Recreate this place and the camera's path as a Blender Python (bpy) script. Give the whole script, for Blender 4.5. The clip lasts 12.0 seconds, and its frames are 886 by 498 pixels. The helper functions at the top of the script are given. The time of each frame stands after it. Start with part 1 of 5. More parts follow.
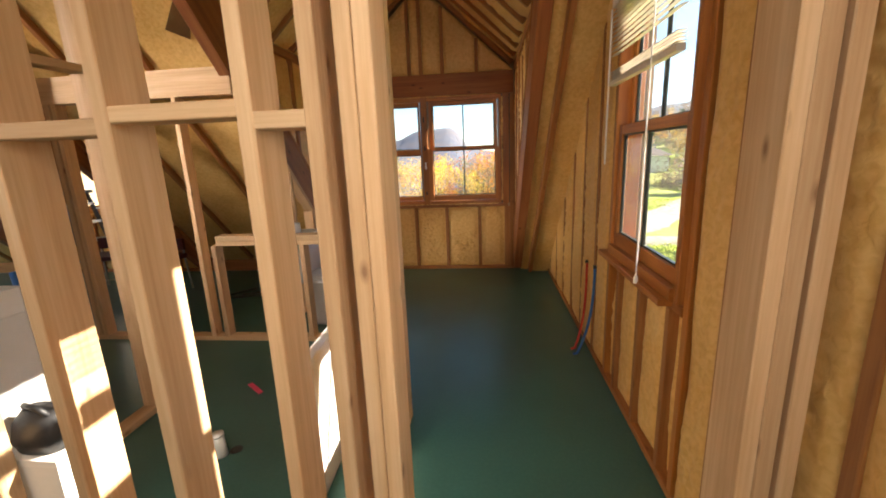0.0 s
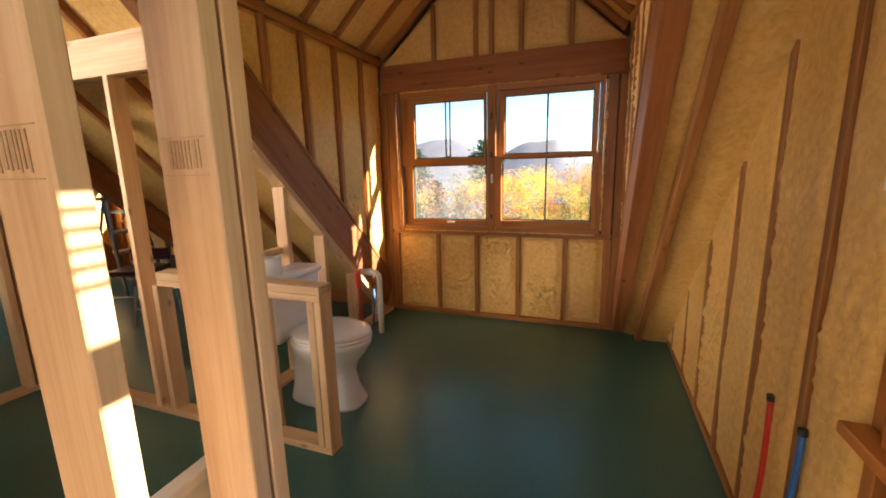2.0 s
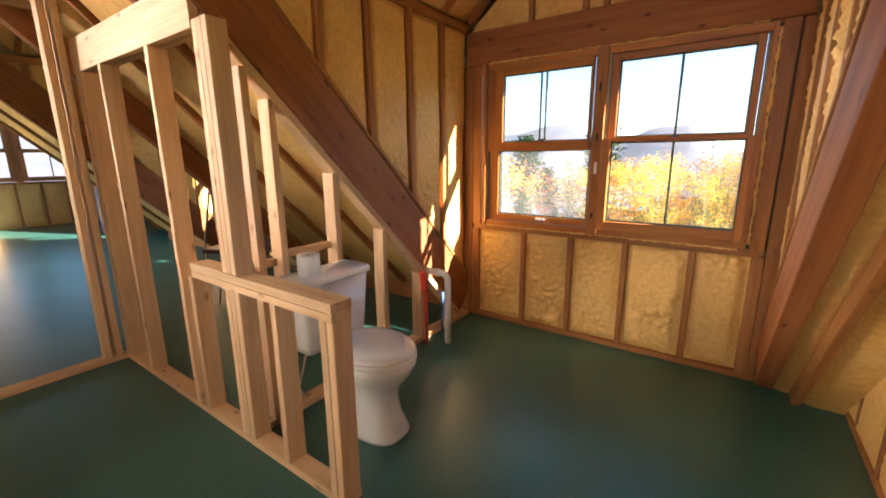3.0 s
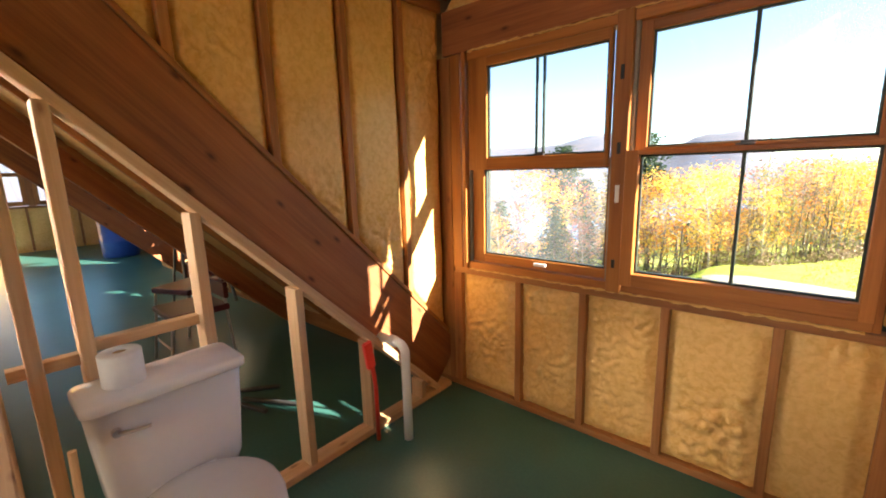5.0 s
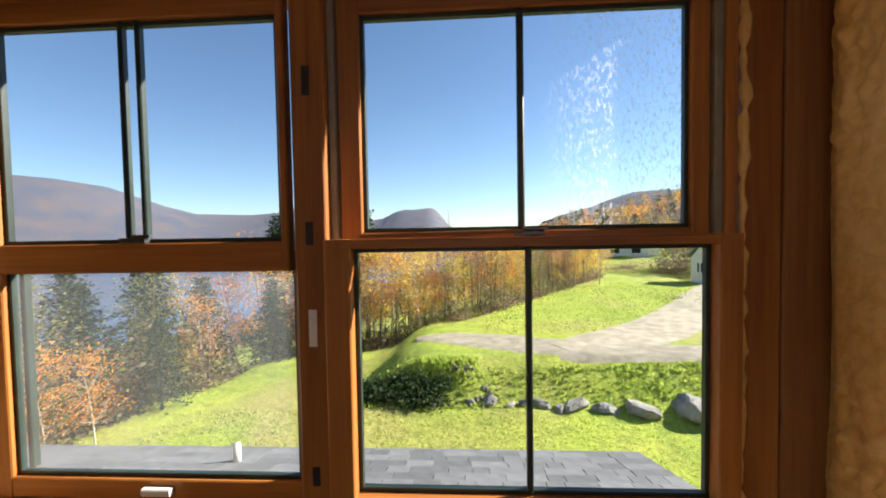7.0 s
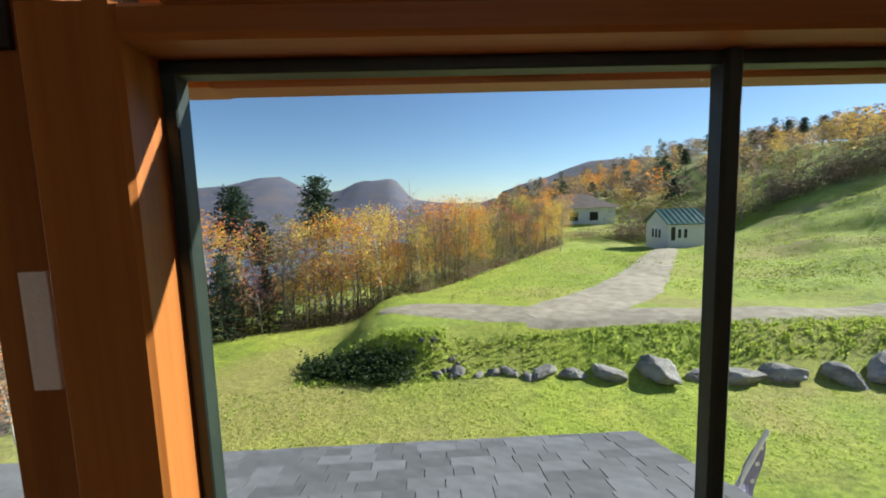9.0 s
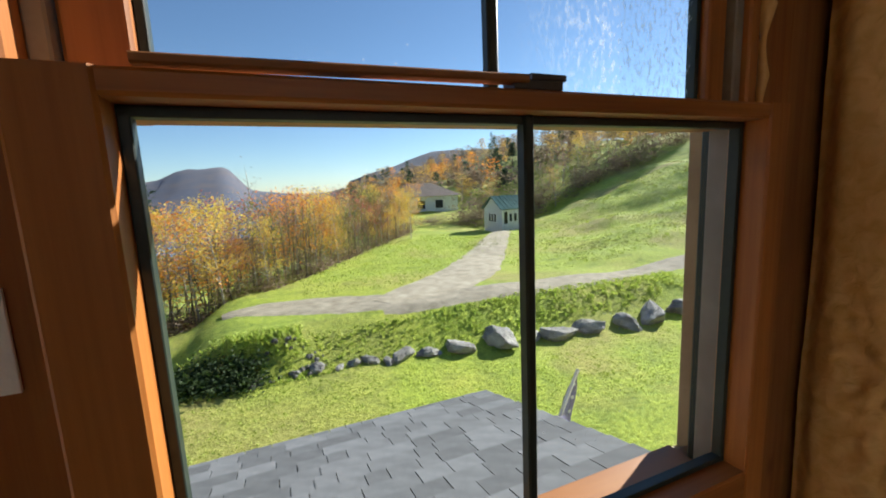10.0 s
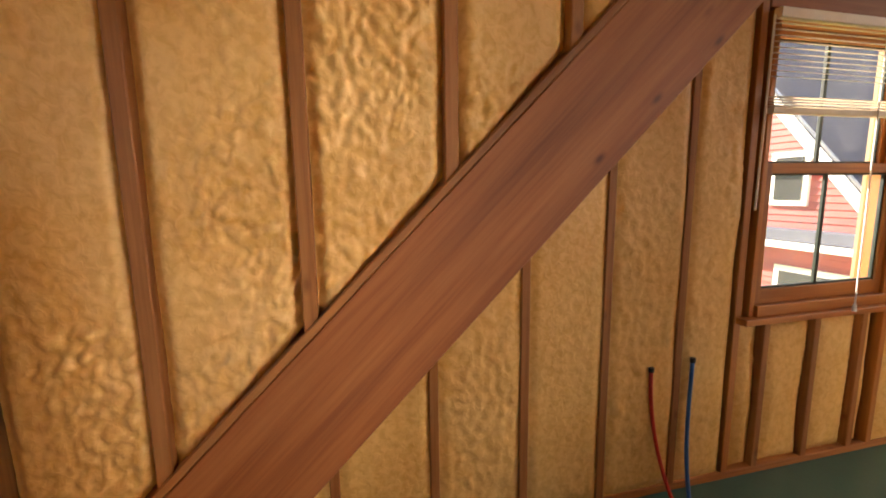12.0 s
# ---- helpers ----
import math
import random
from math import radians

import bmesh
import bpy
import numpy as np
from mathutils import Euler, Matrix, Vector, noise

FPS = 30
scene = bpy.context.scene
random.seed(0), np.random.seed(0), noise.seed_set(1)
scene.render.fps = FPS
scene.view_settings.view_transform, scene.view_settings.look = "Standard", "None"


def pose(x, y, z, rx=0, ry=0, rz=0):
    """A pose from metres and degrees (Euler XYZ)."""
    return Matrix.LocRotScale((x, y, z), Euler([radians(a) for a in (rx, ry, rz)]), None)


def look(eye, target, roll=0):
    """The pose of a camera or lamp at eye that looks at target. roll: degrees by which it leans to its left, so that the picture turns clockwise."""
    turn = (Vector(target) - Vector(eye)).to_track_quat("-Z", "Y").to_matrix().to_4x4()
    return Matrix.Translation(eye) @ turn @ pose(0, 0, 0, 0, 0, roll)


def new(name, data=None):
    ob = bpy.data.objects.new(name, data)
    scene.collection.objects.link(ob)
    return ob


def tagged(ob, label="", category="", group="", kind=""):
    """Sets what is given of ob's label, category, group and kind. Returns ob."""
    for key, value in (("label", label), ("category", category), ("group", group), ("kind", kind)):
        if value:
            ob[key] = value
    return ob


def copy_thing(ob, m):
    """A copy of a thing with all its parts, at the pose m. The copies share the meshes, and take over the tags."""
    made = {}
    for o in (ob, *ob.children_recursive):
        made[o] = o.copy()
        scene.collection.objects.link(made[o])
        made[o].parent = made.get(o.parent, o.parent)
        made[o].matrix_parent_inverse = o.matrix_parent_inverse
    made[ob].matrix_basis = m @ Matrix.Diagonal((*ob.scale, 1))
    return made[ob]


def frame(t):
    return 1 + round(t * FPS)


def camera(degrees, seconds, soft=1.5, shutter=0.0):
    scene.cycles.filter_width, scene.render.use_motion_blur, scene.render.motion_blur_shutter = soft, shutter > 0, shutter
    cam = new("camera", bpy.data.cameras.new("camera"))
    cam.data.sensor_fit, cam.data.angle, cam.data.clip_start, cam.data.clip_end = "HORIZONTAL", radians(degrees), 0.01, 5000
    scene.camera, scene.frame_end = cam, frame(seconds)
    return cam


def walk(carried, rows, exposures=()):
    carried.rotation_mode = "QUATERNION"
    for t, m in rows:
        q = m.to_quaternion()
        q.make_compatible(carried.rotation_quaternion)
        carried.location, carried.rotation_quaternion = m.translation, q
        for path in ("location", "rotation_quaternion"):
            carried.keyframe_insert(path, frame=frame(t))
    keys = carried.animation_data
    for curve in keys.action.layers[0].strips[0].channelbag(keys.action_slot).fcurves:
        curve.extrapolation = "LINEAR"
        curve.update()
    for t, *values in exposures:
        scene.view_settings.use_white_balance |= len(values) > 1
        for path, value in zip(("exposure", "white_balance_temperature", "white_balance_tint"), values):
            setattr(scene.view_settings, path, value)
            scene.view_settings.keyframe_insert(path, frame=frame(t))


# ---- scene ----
cam = camera(94.2, 12.0, 1.9)
PATH = [
    (0, (0.732, 0.011, 1.417), (0.516, 1.949, 0.973), -2.3),
    (0.5, (0.82, 0.394, 1.397), (0.58, 2.335, 0.979), -1.4),
    (1, (0.865, 0.742, 1.41), (0.468, 2.671, 1.062), -1.9),
    (1.5, (0.885, 1.083, 1.411), (0.308, 2.962, 1.044), -2.1),
    (2, (0.874, 1.441, 1.389), (0.187, 3.28, 1.01), -1.3),
    (2.5, (0.911, 1.765, 1.401), (-0.019, 3.49, 1.0), -1.1),
    (3, (0.829, 2.048, 1.38), (-0.304, 3.638, 0.945), -0.4),
    (3.2, (0.769, 2.147, 1.389), (-0.402, 3.702, 0.931), -0.4),
    (4.8, (0.694, 2.94, 1.412), (-0.738, 4.276, 1.008), -1.7),
    (5, (0.641, 3.055, 1.424), (-0.643, 4.542, 1.052), -1.5),
    (5.5, (0.562, 3.351, 1.432), (-0.281, 5.142, 1.147), -0.9),
    (6, (0.487, 3.645, 1.461), (-0.002, 5.575, 1.266), -0.3),
    (6.5, (0.396, 3.925, 1.492), (0.158, 5.908, 1.381), -0.4),
    (7, (0.342, 4.155, 1.5), (0.226, 6.15, 1.425), -1.0),
    (7.2, (0.396, 4.227, 1.518), (0.174, 6.21, 1.372), -1.5),
    (9, (0.266, 4.746, 1.376), (0.333, 6.733, 1.157), -1.8),
    (9.5, (0.244, 4.730, 1.399), (0.542, 6.690, 1.134), -2.0),
    (10, (0.201, 4.629, 1.398), (0.955, 6.458, 1.101), -2.6),
    (10.5, (0.155, 4.483, 1.404), (1.473, 5.955, 1.097), -2.8),
    (11, (0.087, 4.399, 1.418), (1.863, 5.269, 1.113), -2.4),
    (11.5, (0.003, 4.362, 1.447), (1.972, 4.498, 1.123), -1.3),
    (12, (-0.03, 4.25, 1.439), (1.895, 3.788, 1.153), -0.8),
]
STOPS = [(0, 2.4, 7000, 12), (1.0, 2.45, 6750, 12), (2, 2.7, 7200, 12), (3, 3.02, 6850, 11), (5, 3.05, 6900, 11), (5.5, 2.8, 7000, 12), (6, 2.2, 6900, 12), (7, 1.6, 6500, 12), (9, 0.95, 6050, 9), (10, 1.15, 6150, 9), (10.5, 1.4, 6800, 12), (11, 1.6, 7100, 15), (11.5, 2.1, 7300, 18), (12, 2.6, 7600, 19)]
walk(cam, [(t, look(eye, target, roll)) for t, eye, target, roll in PATH], STOPS)

# ---- world and sun ----
TO_SUN = Vector((1.0, 0.40, 0.57)).normalized()
world = bpy.data.worlds.new("sky")
scene.world = world
world.use_nodes = True
wn = world.node_tree
sky = wn.nodes.new("ShaderNodeTexSky")
sky.sky_type = "NISHITA"
sky.sun_disc = False
sky.sun_elevation = math.asin(TO_SUN.z)
sky.sun_rotation = math.atan2(TO_SUN.x, TO_SUN.y)
sky.air_density, sky.dust_density, sky.ozone_density = 0.85, 0.08, 3.2
wn.links.new(sky.outputs[0], wn.nodes["Background"].inputs[0])
wn.nodes["Background"].inputs[1].default_value = 0.068
sun = new("sun", bpy.data.lights.new("sun", "SUN"))
sun.data.energy, sun.data.angle, sun.data.color = 5.0, radians(0.55), (1.0, 0.93, 0.82)
sun.matrix_world = look(TO_SUN * 50, (0, 0, 0))


# ---- materials ----
def material(name, colour, rough=0.6, metal=0.0):
    m = bpy.data.materials.new(name)
    m.use_nodes = True
    b = m.node_tree.nodes["Principled BSDF"]
    b.inputs["Base Color"].default_value = (*colour, 1)
    b.inputs["Roughness"].default_value = rough
    b.inputs["Metallic"].default_value = metal
    return m, m.node_tree, b


def nd(nt, kind, **values):
    n = nt.nodes.new(kind)
    for key, value in values.items():
        n.inputs[key.replace("_", " ")].default_value = value
    return n


def ramp(nt, fac, stops):
    r = nt.nodes.new("ShaderNodeValToRGB")
    while len(r.color_ramp.elements) < len(stops):
        r.color_ramp.elements.new(0.5)
    for e, (p, c) in zip(r.color_ramp.elements, stops):
        e.position, e.color = p, (*c, 1)
    nt.links.new(fac, r.inputs[0])
    return r.outputs[0]


def mix(nt, fac, a, b, mode="MIX"):
    m = nt.nodes.new("ShaderNodeMix")
    m.data_type, m.blend_type = "RGBA", mode
    for sock, v in ((m.inputs[0], fac), (m.inputs[6], a), (m.inputs[7], b)):
        if isinstance(v, (int, float)):
            sock.default_value = v
        elif isinstance(v, tuple):
            sock.default_value = (*v, 1)
        else:
            nt.links.new(v, sock)
    return m.outputs[2]


def bump(nt, b, height, strength=0.3, distance=0.01):
    n = nd(nt, "ShaderNodeBump", Strength=strength, Distance=distance)
    nt.links.new(height, n.inputs["Height"])
    nt.links.new(n.outputs[0], b.inputs["Normal"])


def mapped(nt, source, scale):
    c = nt.nodes.new("ShaderNodeTexCoord")
    m = nd(nt, "ShaderNodeMapping", Scale=scale)
    nt.links.new(c.outputs[source], m.inputs[0])
    return m.outputs[0]


def wood(name, dark, mid, light, rough=0.65, knots=0.5):
    """Sawn lumber; the grain runs along V of the UV map, one unit a metre."""
    m, nt, b = material(name, mid, rough)
    info = nt.nodes.new("ShaderNodeObjectInfo")
    grain = nd(nt, "ShaderNodeTexNoise", Scale=1.0, Detail=6.0, Roughness=0.6)
    nt.links.new(mapped(nt, "UV", (90, 3.0, 1)), grain.inputs["Vector"])
    wide = nd(nt, "ShaderNodeTexNoise", Scale=1.0, Detail=3.0)
    nt.links.new(mapped(nt, "UV", (14, 0.8, 1)), wide.inputs["Vector"])
    col = ramp(nt, wide.outputs[0], [(0.3, dark), (0.5, mid), (0.68, light)])
    col = mix(nt, 0.32, col, ramp(nt, grain.outputs[0], [(0.35, dark), (0.6, light)]))
    vor = nd(nt, "ShaderNodeTexVoronoi", Scale=1.0)
    vor.voronoi_dimensions = "2D"
    nt.links.new(mapped(nt, "UV", (8, 3.6, 1)), vor.inputs["Vector"])
    kn = ramp(nt, vor.outputs["Distance"], [(0.03, (1, 1, 1)), (0.065, (0.5, 0.5, 0.5)), (0.12, (0, 0, 0))])
    some = ramp(nt, vor.outputs["Color"], [(0.60, (0, 0, 0)), (0.64, (1, 1, 1))])
    kn = mix(nt, 1.0, kn, some, "MULTIPLY")
    k = nt.nodes.new("ShaderNodeMath")
    k.operation = "MULTIPLY"
    nt.links.new(kn, k.inputs[0])
    k.inputs[1].default_value = knots
    col = mix(nt, k.outputs[0], col, (0.42 * dark[0], 0.30 * dark[1], 0.25 * dark[2]))
    tone = ramp(nt, info.outputs["Random"], [(0.0, (0.86, 0.85, 0.84)), (1.0, (1.1, 1.08, 1.05))])
    col = mix(nt, 1.0, col, tone, "MULTIPLY")
    nt.links.new(col, b.inputs["Base Color"])
    bump(nt, b, grain.outputs[0], 0.25, 0.002)
    return m


PINE = wood("pine_stud", (0.52, 0.30, 0.145), (0.66, 0.42, 0.225), (0.75, 0.53, 0.32), knots=0.75)
OLD = wood("brown_framing", (0.21, 0.075, 0.02), (0.33, 0.13, 0.036), (0.44, 0.20, 0.065), 0.6)
RED = wood("fir_beam", (0.20, 0.058, 0.018), (0.325, 0.108, 0.032), (0.41, 0.155, 0.05), 0.62, 0.9)
TRIM = wood("varnished_window_wood", (0.25, 0.075, 0.014), (0.39, 0.14, 0.026), (0.50, 0.20, 0.045), 0.46, 0.15)


def foam_material():
    m, nt, b = material("spray_foam", (0.7, 0.5, 0.2), 0.5)
    big = nd(nt, "ShaderNodeTexNoise", Scale=2.2, Detail=4.0)
    fine = nd(nt, "ShaderNodeTexNoise", Scale=38.0, Detail=5.0, Distortion=0.6)
    lump = nd(nt, "ShaderNodeTexVoronoi", Scale=26.0)
    lump.feature = "SMOOTH_F1"
    for n in (big, fine, lump):
        nt.links.new(mapped(nt, "Object", (1, 1, 1)), n.inputs["Vector"])
    col = ramp(nt, big.outputs[0], [(0.3, (0.64, 0.35, 0.085)), (0.5, (0.77, 0.455, 0.135)), (0.72, (0.83, 0.54, 0.20))])
    col = mix(nt, 0.35, col, ramp(nt, fine.outputs[0], [(0.35, (0.55, 0.30, 0.07)), (0.6, (0.82, 0.57, 0.25))]))
    nt.links.new(col, b.inputs["Base Color"])
    h = mix(nt, 0.5, fine.outputs[0], lump.outputs["Distance"])
    bump(nt, b, h, 0.55, 0.012)
    return m


FOAM = foam_material()


def floor_material():
    m, nt, b = material("green_subfloor", (0.02, 0.05, 0.035), 0.36)
    big = nd(nt, "ShaderNodeTexNoise", Scale=1.3, Detail=5.0)
    fine = nd(nt, "ShaderNodeTexNoise", Scale=60.0, Detail=4.0)
    for n in (big, fine):
        nt.links.new(mapped(nt, "Object", (1, 1, 1)), n.inputs["Vector"])
    col = ramp(nt, big.outputs[0], [(0.3, (0.024, 0.100, 0.086)), (0.7, (0.044, 0.145, 0.124))])
    col = mix(nt, 0.10, col, ramp(nt, fine.outputs[0], [(0.4, (0.02, 0.08, 0.066)), (0.65, (0.10, 0.21, 0.18))]))
    nt.links.new(col, b.inputs["Base Color"])
    nt.links.new(ramp(nt, fine.outputs[0], [(0.3, (0.28, 0.28, 0.28)), (0.7, (0.37, 0.37, 0.37))]), b.inputs["Roughness"])
    b.inputs["Specular IOR Level"].default_value = 0.55
    bump(nt, b, fine.outputs[0], 0.05, 0.002)
    return m


FLOOR = floor_material()


def speckled(name, a, bcol, scale=8.0, rough=0.7, relief=0.2, distance=0.01, metal=0.0, vary=0.11):
    m, nt, b = material(name, a, rough, metal)
    n1 = nd(nt, "ShaderNodeTexNoise", Scale=scale, Detail=6.0)
    n2 = nd(nt, "ShaderNodeTexNoise", Scale=scale * 9, Detail=3.0)
    for n in (n1, n2):
        nt.links.new(mapped(nt, "Object", (1, 1, 1)), n.inputs["Vector"])
    col = ramp(nt, n1.outputs[0], [(0.35, a), (0.65, bcol)])
    col = mix(nt, 0.25, col, ramp(nt, n2.outputs[0], [(0.4, a), (0.6, bcol)]))
    info = nt.nodes.new("ShaderNodeObjectInfo")
    col = mix(nt, 1.0, col, ramp(nt, info.outputs["Random"], [(0, (1 - vary,) * 3), (1, (1 + vary,) * 3)]), "MULTIPLY")
    nt.links.new(col, b.inputs["Base Color"])
    bump(nt, b, n2.outputs[0], relief, distance)
    return m


SHEATH = speckled("sheathing", (0.35, 0.24, 0.13), (0.45, 0.33, 0.19))
WHITE = speckled("white_enamel", (0.80, 0.79, 0.77), (0.84, 0.83, 0.81), 3, 0.14, 0.0)
PLASTIC = speckled("white_plastic", (0.78, 0.77, 0.74), (0.84, 0.83, 0.80), 5, 0.4, 0.03)
PAPER = speckled("tissue", (0.80, 0.80, 0.78), (0.88, 0.88, 0.86), 20, 0.9, 0.1)
REDPIPE = speckled("red_tube", (0.55, 0.03, 0.02), (0.62, 0.05, 0.03), 9, 0.35, 0.0)
BLUEPIPE = speckled("blue_tube", (0.02, 0.10, 0.32), (0.03, 0.14, 0.40), 9, 0.35, 0.0)
BLACK = speckled("black_rubber", (0.012, 0.012, 0.013), (0.03, 0.03, 0.032), 9, 0.5, 0.1)
METAL = speckled("steel", (0.45, 0.45, 0.46), (0.58, 0.58, 0.58), 9, 0.3, 0.0, 0.01, 1.0)
DARKMETAL = speckled("dark_steel", (0.08, 0.08, 0.085), (0.14, 0.14, 0.14), 9, 0.4, 0.0, 0.01, 0.8)
GASKET = speckled("dark_green_cladding", (0.012, 0.022, 0.018), (0.022, 0.038, 0.030), 12, 0.45, 0.0)
VINYL = speckled("grey_vinyl_track", (0.20, 0.18, 0.15), (0.28, 0.26, 0.22), 12, 0.45, 0.0)
SLAT = speckled("blind_slat", (0.72, 0.66, 0.56), (0.80, 0.75, 0.66), 12, 0.5, 0.0)
INK = speckled("ink_stamp", (0.36, 0.23, 0.13), (0.50, 0.34, 0.20), 60, 0.8, 0.0)


def glass_material(name="window_glass", streaks=False, haze=0.0):
    m = bpy.data.materials.new(name)
    m.use_nodes = True
    nt = m.node_tree
    nt.nodes.clear()
    out = nt.nodes.new("ShaderNodeOutputMaterial")
    tr = nt.nodes.new("ShaderNodeBsdfTransparent")
    tr.inputs[0].default_value = (0.93, 0.95, 0.94, 1)
    gl = nt.nodes.new("ShaderNodeBsdfGlossy")
    gl.inputs["Roughness"].default_value = 0.02
    lw = nd(nt, "ShaderNodeLayerWeight", Blend=0.5)
    pw = nt.nodes.new("ShaderNodeMath")
    pw.operation = "POWER"
    pw.inputs[1].default_value = 4.0
    nt.links.new(lw.outputs["Facing"], pw.inputs[0])
    fr = nt.nodes.new("ShaderNodeMath")
    fr.operation = "MULTIPLY_ADD"
    fr.inputs[1].default_value, fr.inputs[2].default_value = 0.30, 0.002
    nt.links.new(pw.outputs[0], fr.inputs[0])
    mx = nt.nodes.new("ShaderNodeMixShader")
    nt.links.new(fr.outputs[0], mx.inputs[0])
    nt.links.new(tr.outputs[0], mx.inputs[1])
    nt.links.new(gl.outputs[0], mx.inputs[2])
    # dust and dried drops
    sp = nd(nt, "ShaderNodeTexVoronoi", Scale=55.0)
    big = nd(nt, "ShaderNodeTexNoise", Scale=3.0, Detail=3.0)
    for n in (sp, big):
        nt.links.new(mapped(nt, "Object", (1, 1, 1)), n.inputs["Vector"])
    dots = ramp(nt, sp.outputs["Distance"], [(0.05, (1, 1, 1)), (0.09, (0, 0, 0))])
    patch = ramp(nt, big.outputs[0], [(0.52, (0, 0, 0)), (0.7, (0.5, 0.5, 0.5))])
    amount = mix(nt, 1.0, dots, patch, "MULTIPLY")
    df = nt.nodes.new("ShaderNodeBsdfTranslucent")
    df.inputs[0].default_value = (0.8, 0.8, 0.8, 1)
    m2 = nt.nodes.new("ShaderNodeMixShader")
    if streaks:
        drip = nd(nt, "ShaderNodeTexNoise", Scale=1.0, Detail=5.0, Roughness=0.7)
        nt.links.new(mapped(nt, "Object", (150, 150, 70)), drip.inputs["Vector"])
        dr = ramp(nt, drip.outputs[0], [(0.52, (0, 0, 0)), (0.64, (0.38, 0.38, 0.38))])
        sx = nt.nodes.new("ShaderNodeSeparateXYZ")
        nt.links.new(mapped(nt, "Object", (1, 1, 1)), sx.inputs[0])
        mr = nd(nt, "ShaderNodeMapRange", From_Min=0.50, From_Max=0.66)
        nt.links.new(sx.outputs[0], mr.inputs[0])
        amount = mix(nt, 1.0, amount, mix(nt, 1.0, dr, mr.outputs[0], "MULTIPLY"), "ADD")
    if haze:
        smear = ramp(nt, big.outputs[0], [(0.3, (0.5 * haze,) * 3), (0.7, (1.4 * haze,) * 3)])
        amount = mix(nt, 1.0, amount, smear, "ADD")
    nt.links.new(amount, m2.inputs[0])
    nt.links.new(mx.outputs[0], m2.inputs[1])
    nt.links.new(df.outputs[0], m2.inputs[2])
    nt.links.new(m2.outputs[0], out.inputs[0])
    return m


GLASS = glass_material()
STREAKED = glass_material("streaked_glass", True)
DUSTY = glass_material("dusty_glass", False, 0.012)
HAZY = glass_material("hazy_glass", False, 0.045)


# ---- building helpers ----
def thing(name, at, label, category, group="", kind=""):
    ob = new(name)
    ob.location = at
    ob.empty_display_size = 0.1
    return tagged(ob, label, category, group, kind)


def mesh_object(name, bm, mat, smooth=False):
    me = bpy.data.meshes.new(name)
    bm.to_mesh(me)
    bm.free()
    if smooth:
        for p in me.polygons:
            p.use_smooth = True
    me.materials.append(mat)
    return new(name, me)


def part(name, bm, mat, parent, label="", smooth=False):
    """One mesh, its points in world metres, under a thing or a part."""
    ob = mesh_object(name, bm, mat, smooth)
    ob.parent = parent
    if parent.data is None:
        ob.matrix_parent_inverse = Matrix.Translation(-parent.location)
    if label:
        tagged(ob, label)
    return ob


def board(a, b, w, d, side=None, bm=None, c=0.003):
    """A board from a to b with eased edges; w is measured along side, d across it."""
    a, b = Vector(a), Vector(b)
    along = (b - a).normalized()
    if side is None:
        side = Vector((1, 0, 0)) if abs(along.x) < 0.9 else Vector((0, 1, 0))
    side = Vector(side)
    side = (side - along * side.dot(along)).normalized()
    up = along.cross(side)
    bm = bm or bmesh.new()
    uv = bm.loops.layers.uv.verify()
    hw, hd = w / 2, d / 2
    c = min(c, hw * 0.4, hd * 0.4)
    ring = [(-hw + c, -hd), (hw - c, -hd), (hw, -hd + c), (hw, hd - c), (hw - c, hd), (-hw + c, hd), (-hw, hd - c), (-hw, -hd + c)]
    per = [0.0]
    for i in range(8):
        p, q = ring[i], ring[(i + 1) % 8]
        per.append(per[-1] + math.hypot(q[0] - p[0], q[1] - p[1]))
    shift, off = random.random() * 40, random.random() * 40
    length = (b - a).length
    va = [bm.verts.new(a + side * x + up * y) for x, y in ring]
    vb = [bm.verts.new(b + side * x + up * y) for x, y in ring]
    for i in range(8):
        j = (i + 1) % 8
        f = bm.faces.new((va[i], va[j], vb[j], vb[i]))
        for l, t in zip(f.loops, ((per[i], 0), (per[i + 1], 0), (per[i + 1], length), (per[i], length))):
            l[uv].uv = (t[0] + shift, t[1] + off)
    for vs, flip in ((va, True), (vb, False)):
        f = bm.faces.new(list(reversed(vs)) if flip else vs)
        for l in f.loops:
            k = vs.index(l.vert)
            l[uv].uv = (ring[k][0] + shift, ring[k][1] * 8 + off)
    return bm


def block(x0, x1, y0, y1, z0, z1, bm=None, c=0.003):
    """An upright or lying board given by its bounds; the grain runs along its longest side."""
    x, y, z = (x0 + x1) / 2, (y0 + y1) / 2, (z0 + z1) / 2
    dx, dy, dz = abs(x1 - x0), abs(y1 - y0), abs(z1 - z0)
    if dz >= dx and dz >= dy:
        return board((x, y, z0), (x, y, z1), dx, dy, (1, 0, 0), bm, c)
    if dx >= dy:
        return board((x0, y, z), (x1, y, z), dy, dz, (0, 1, 0), bm, c)
    return board((x, y0, z), (x, y1, z), dx, dz, (1, 0, 0), bm, c)


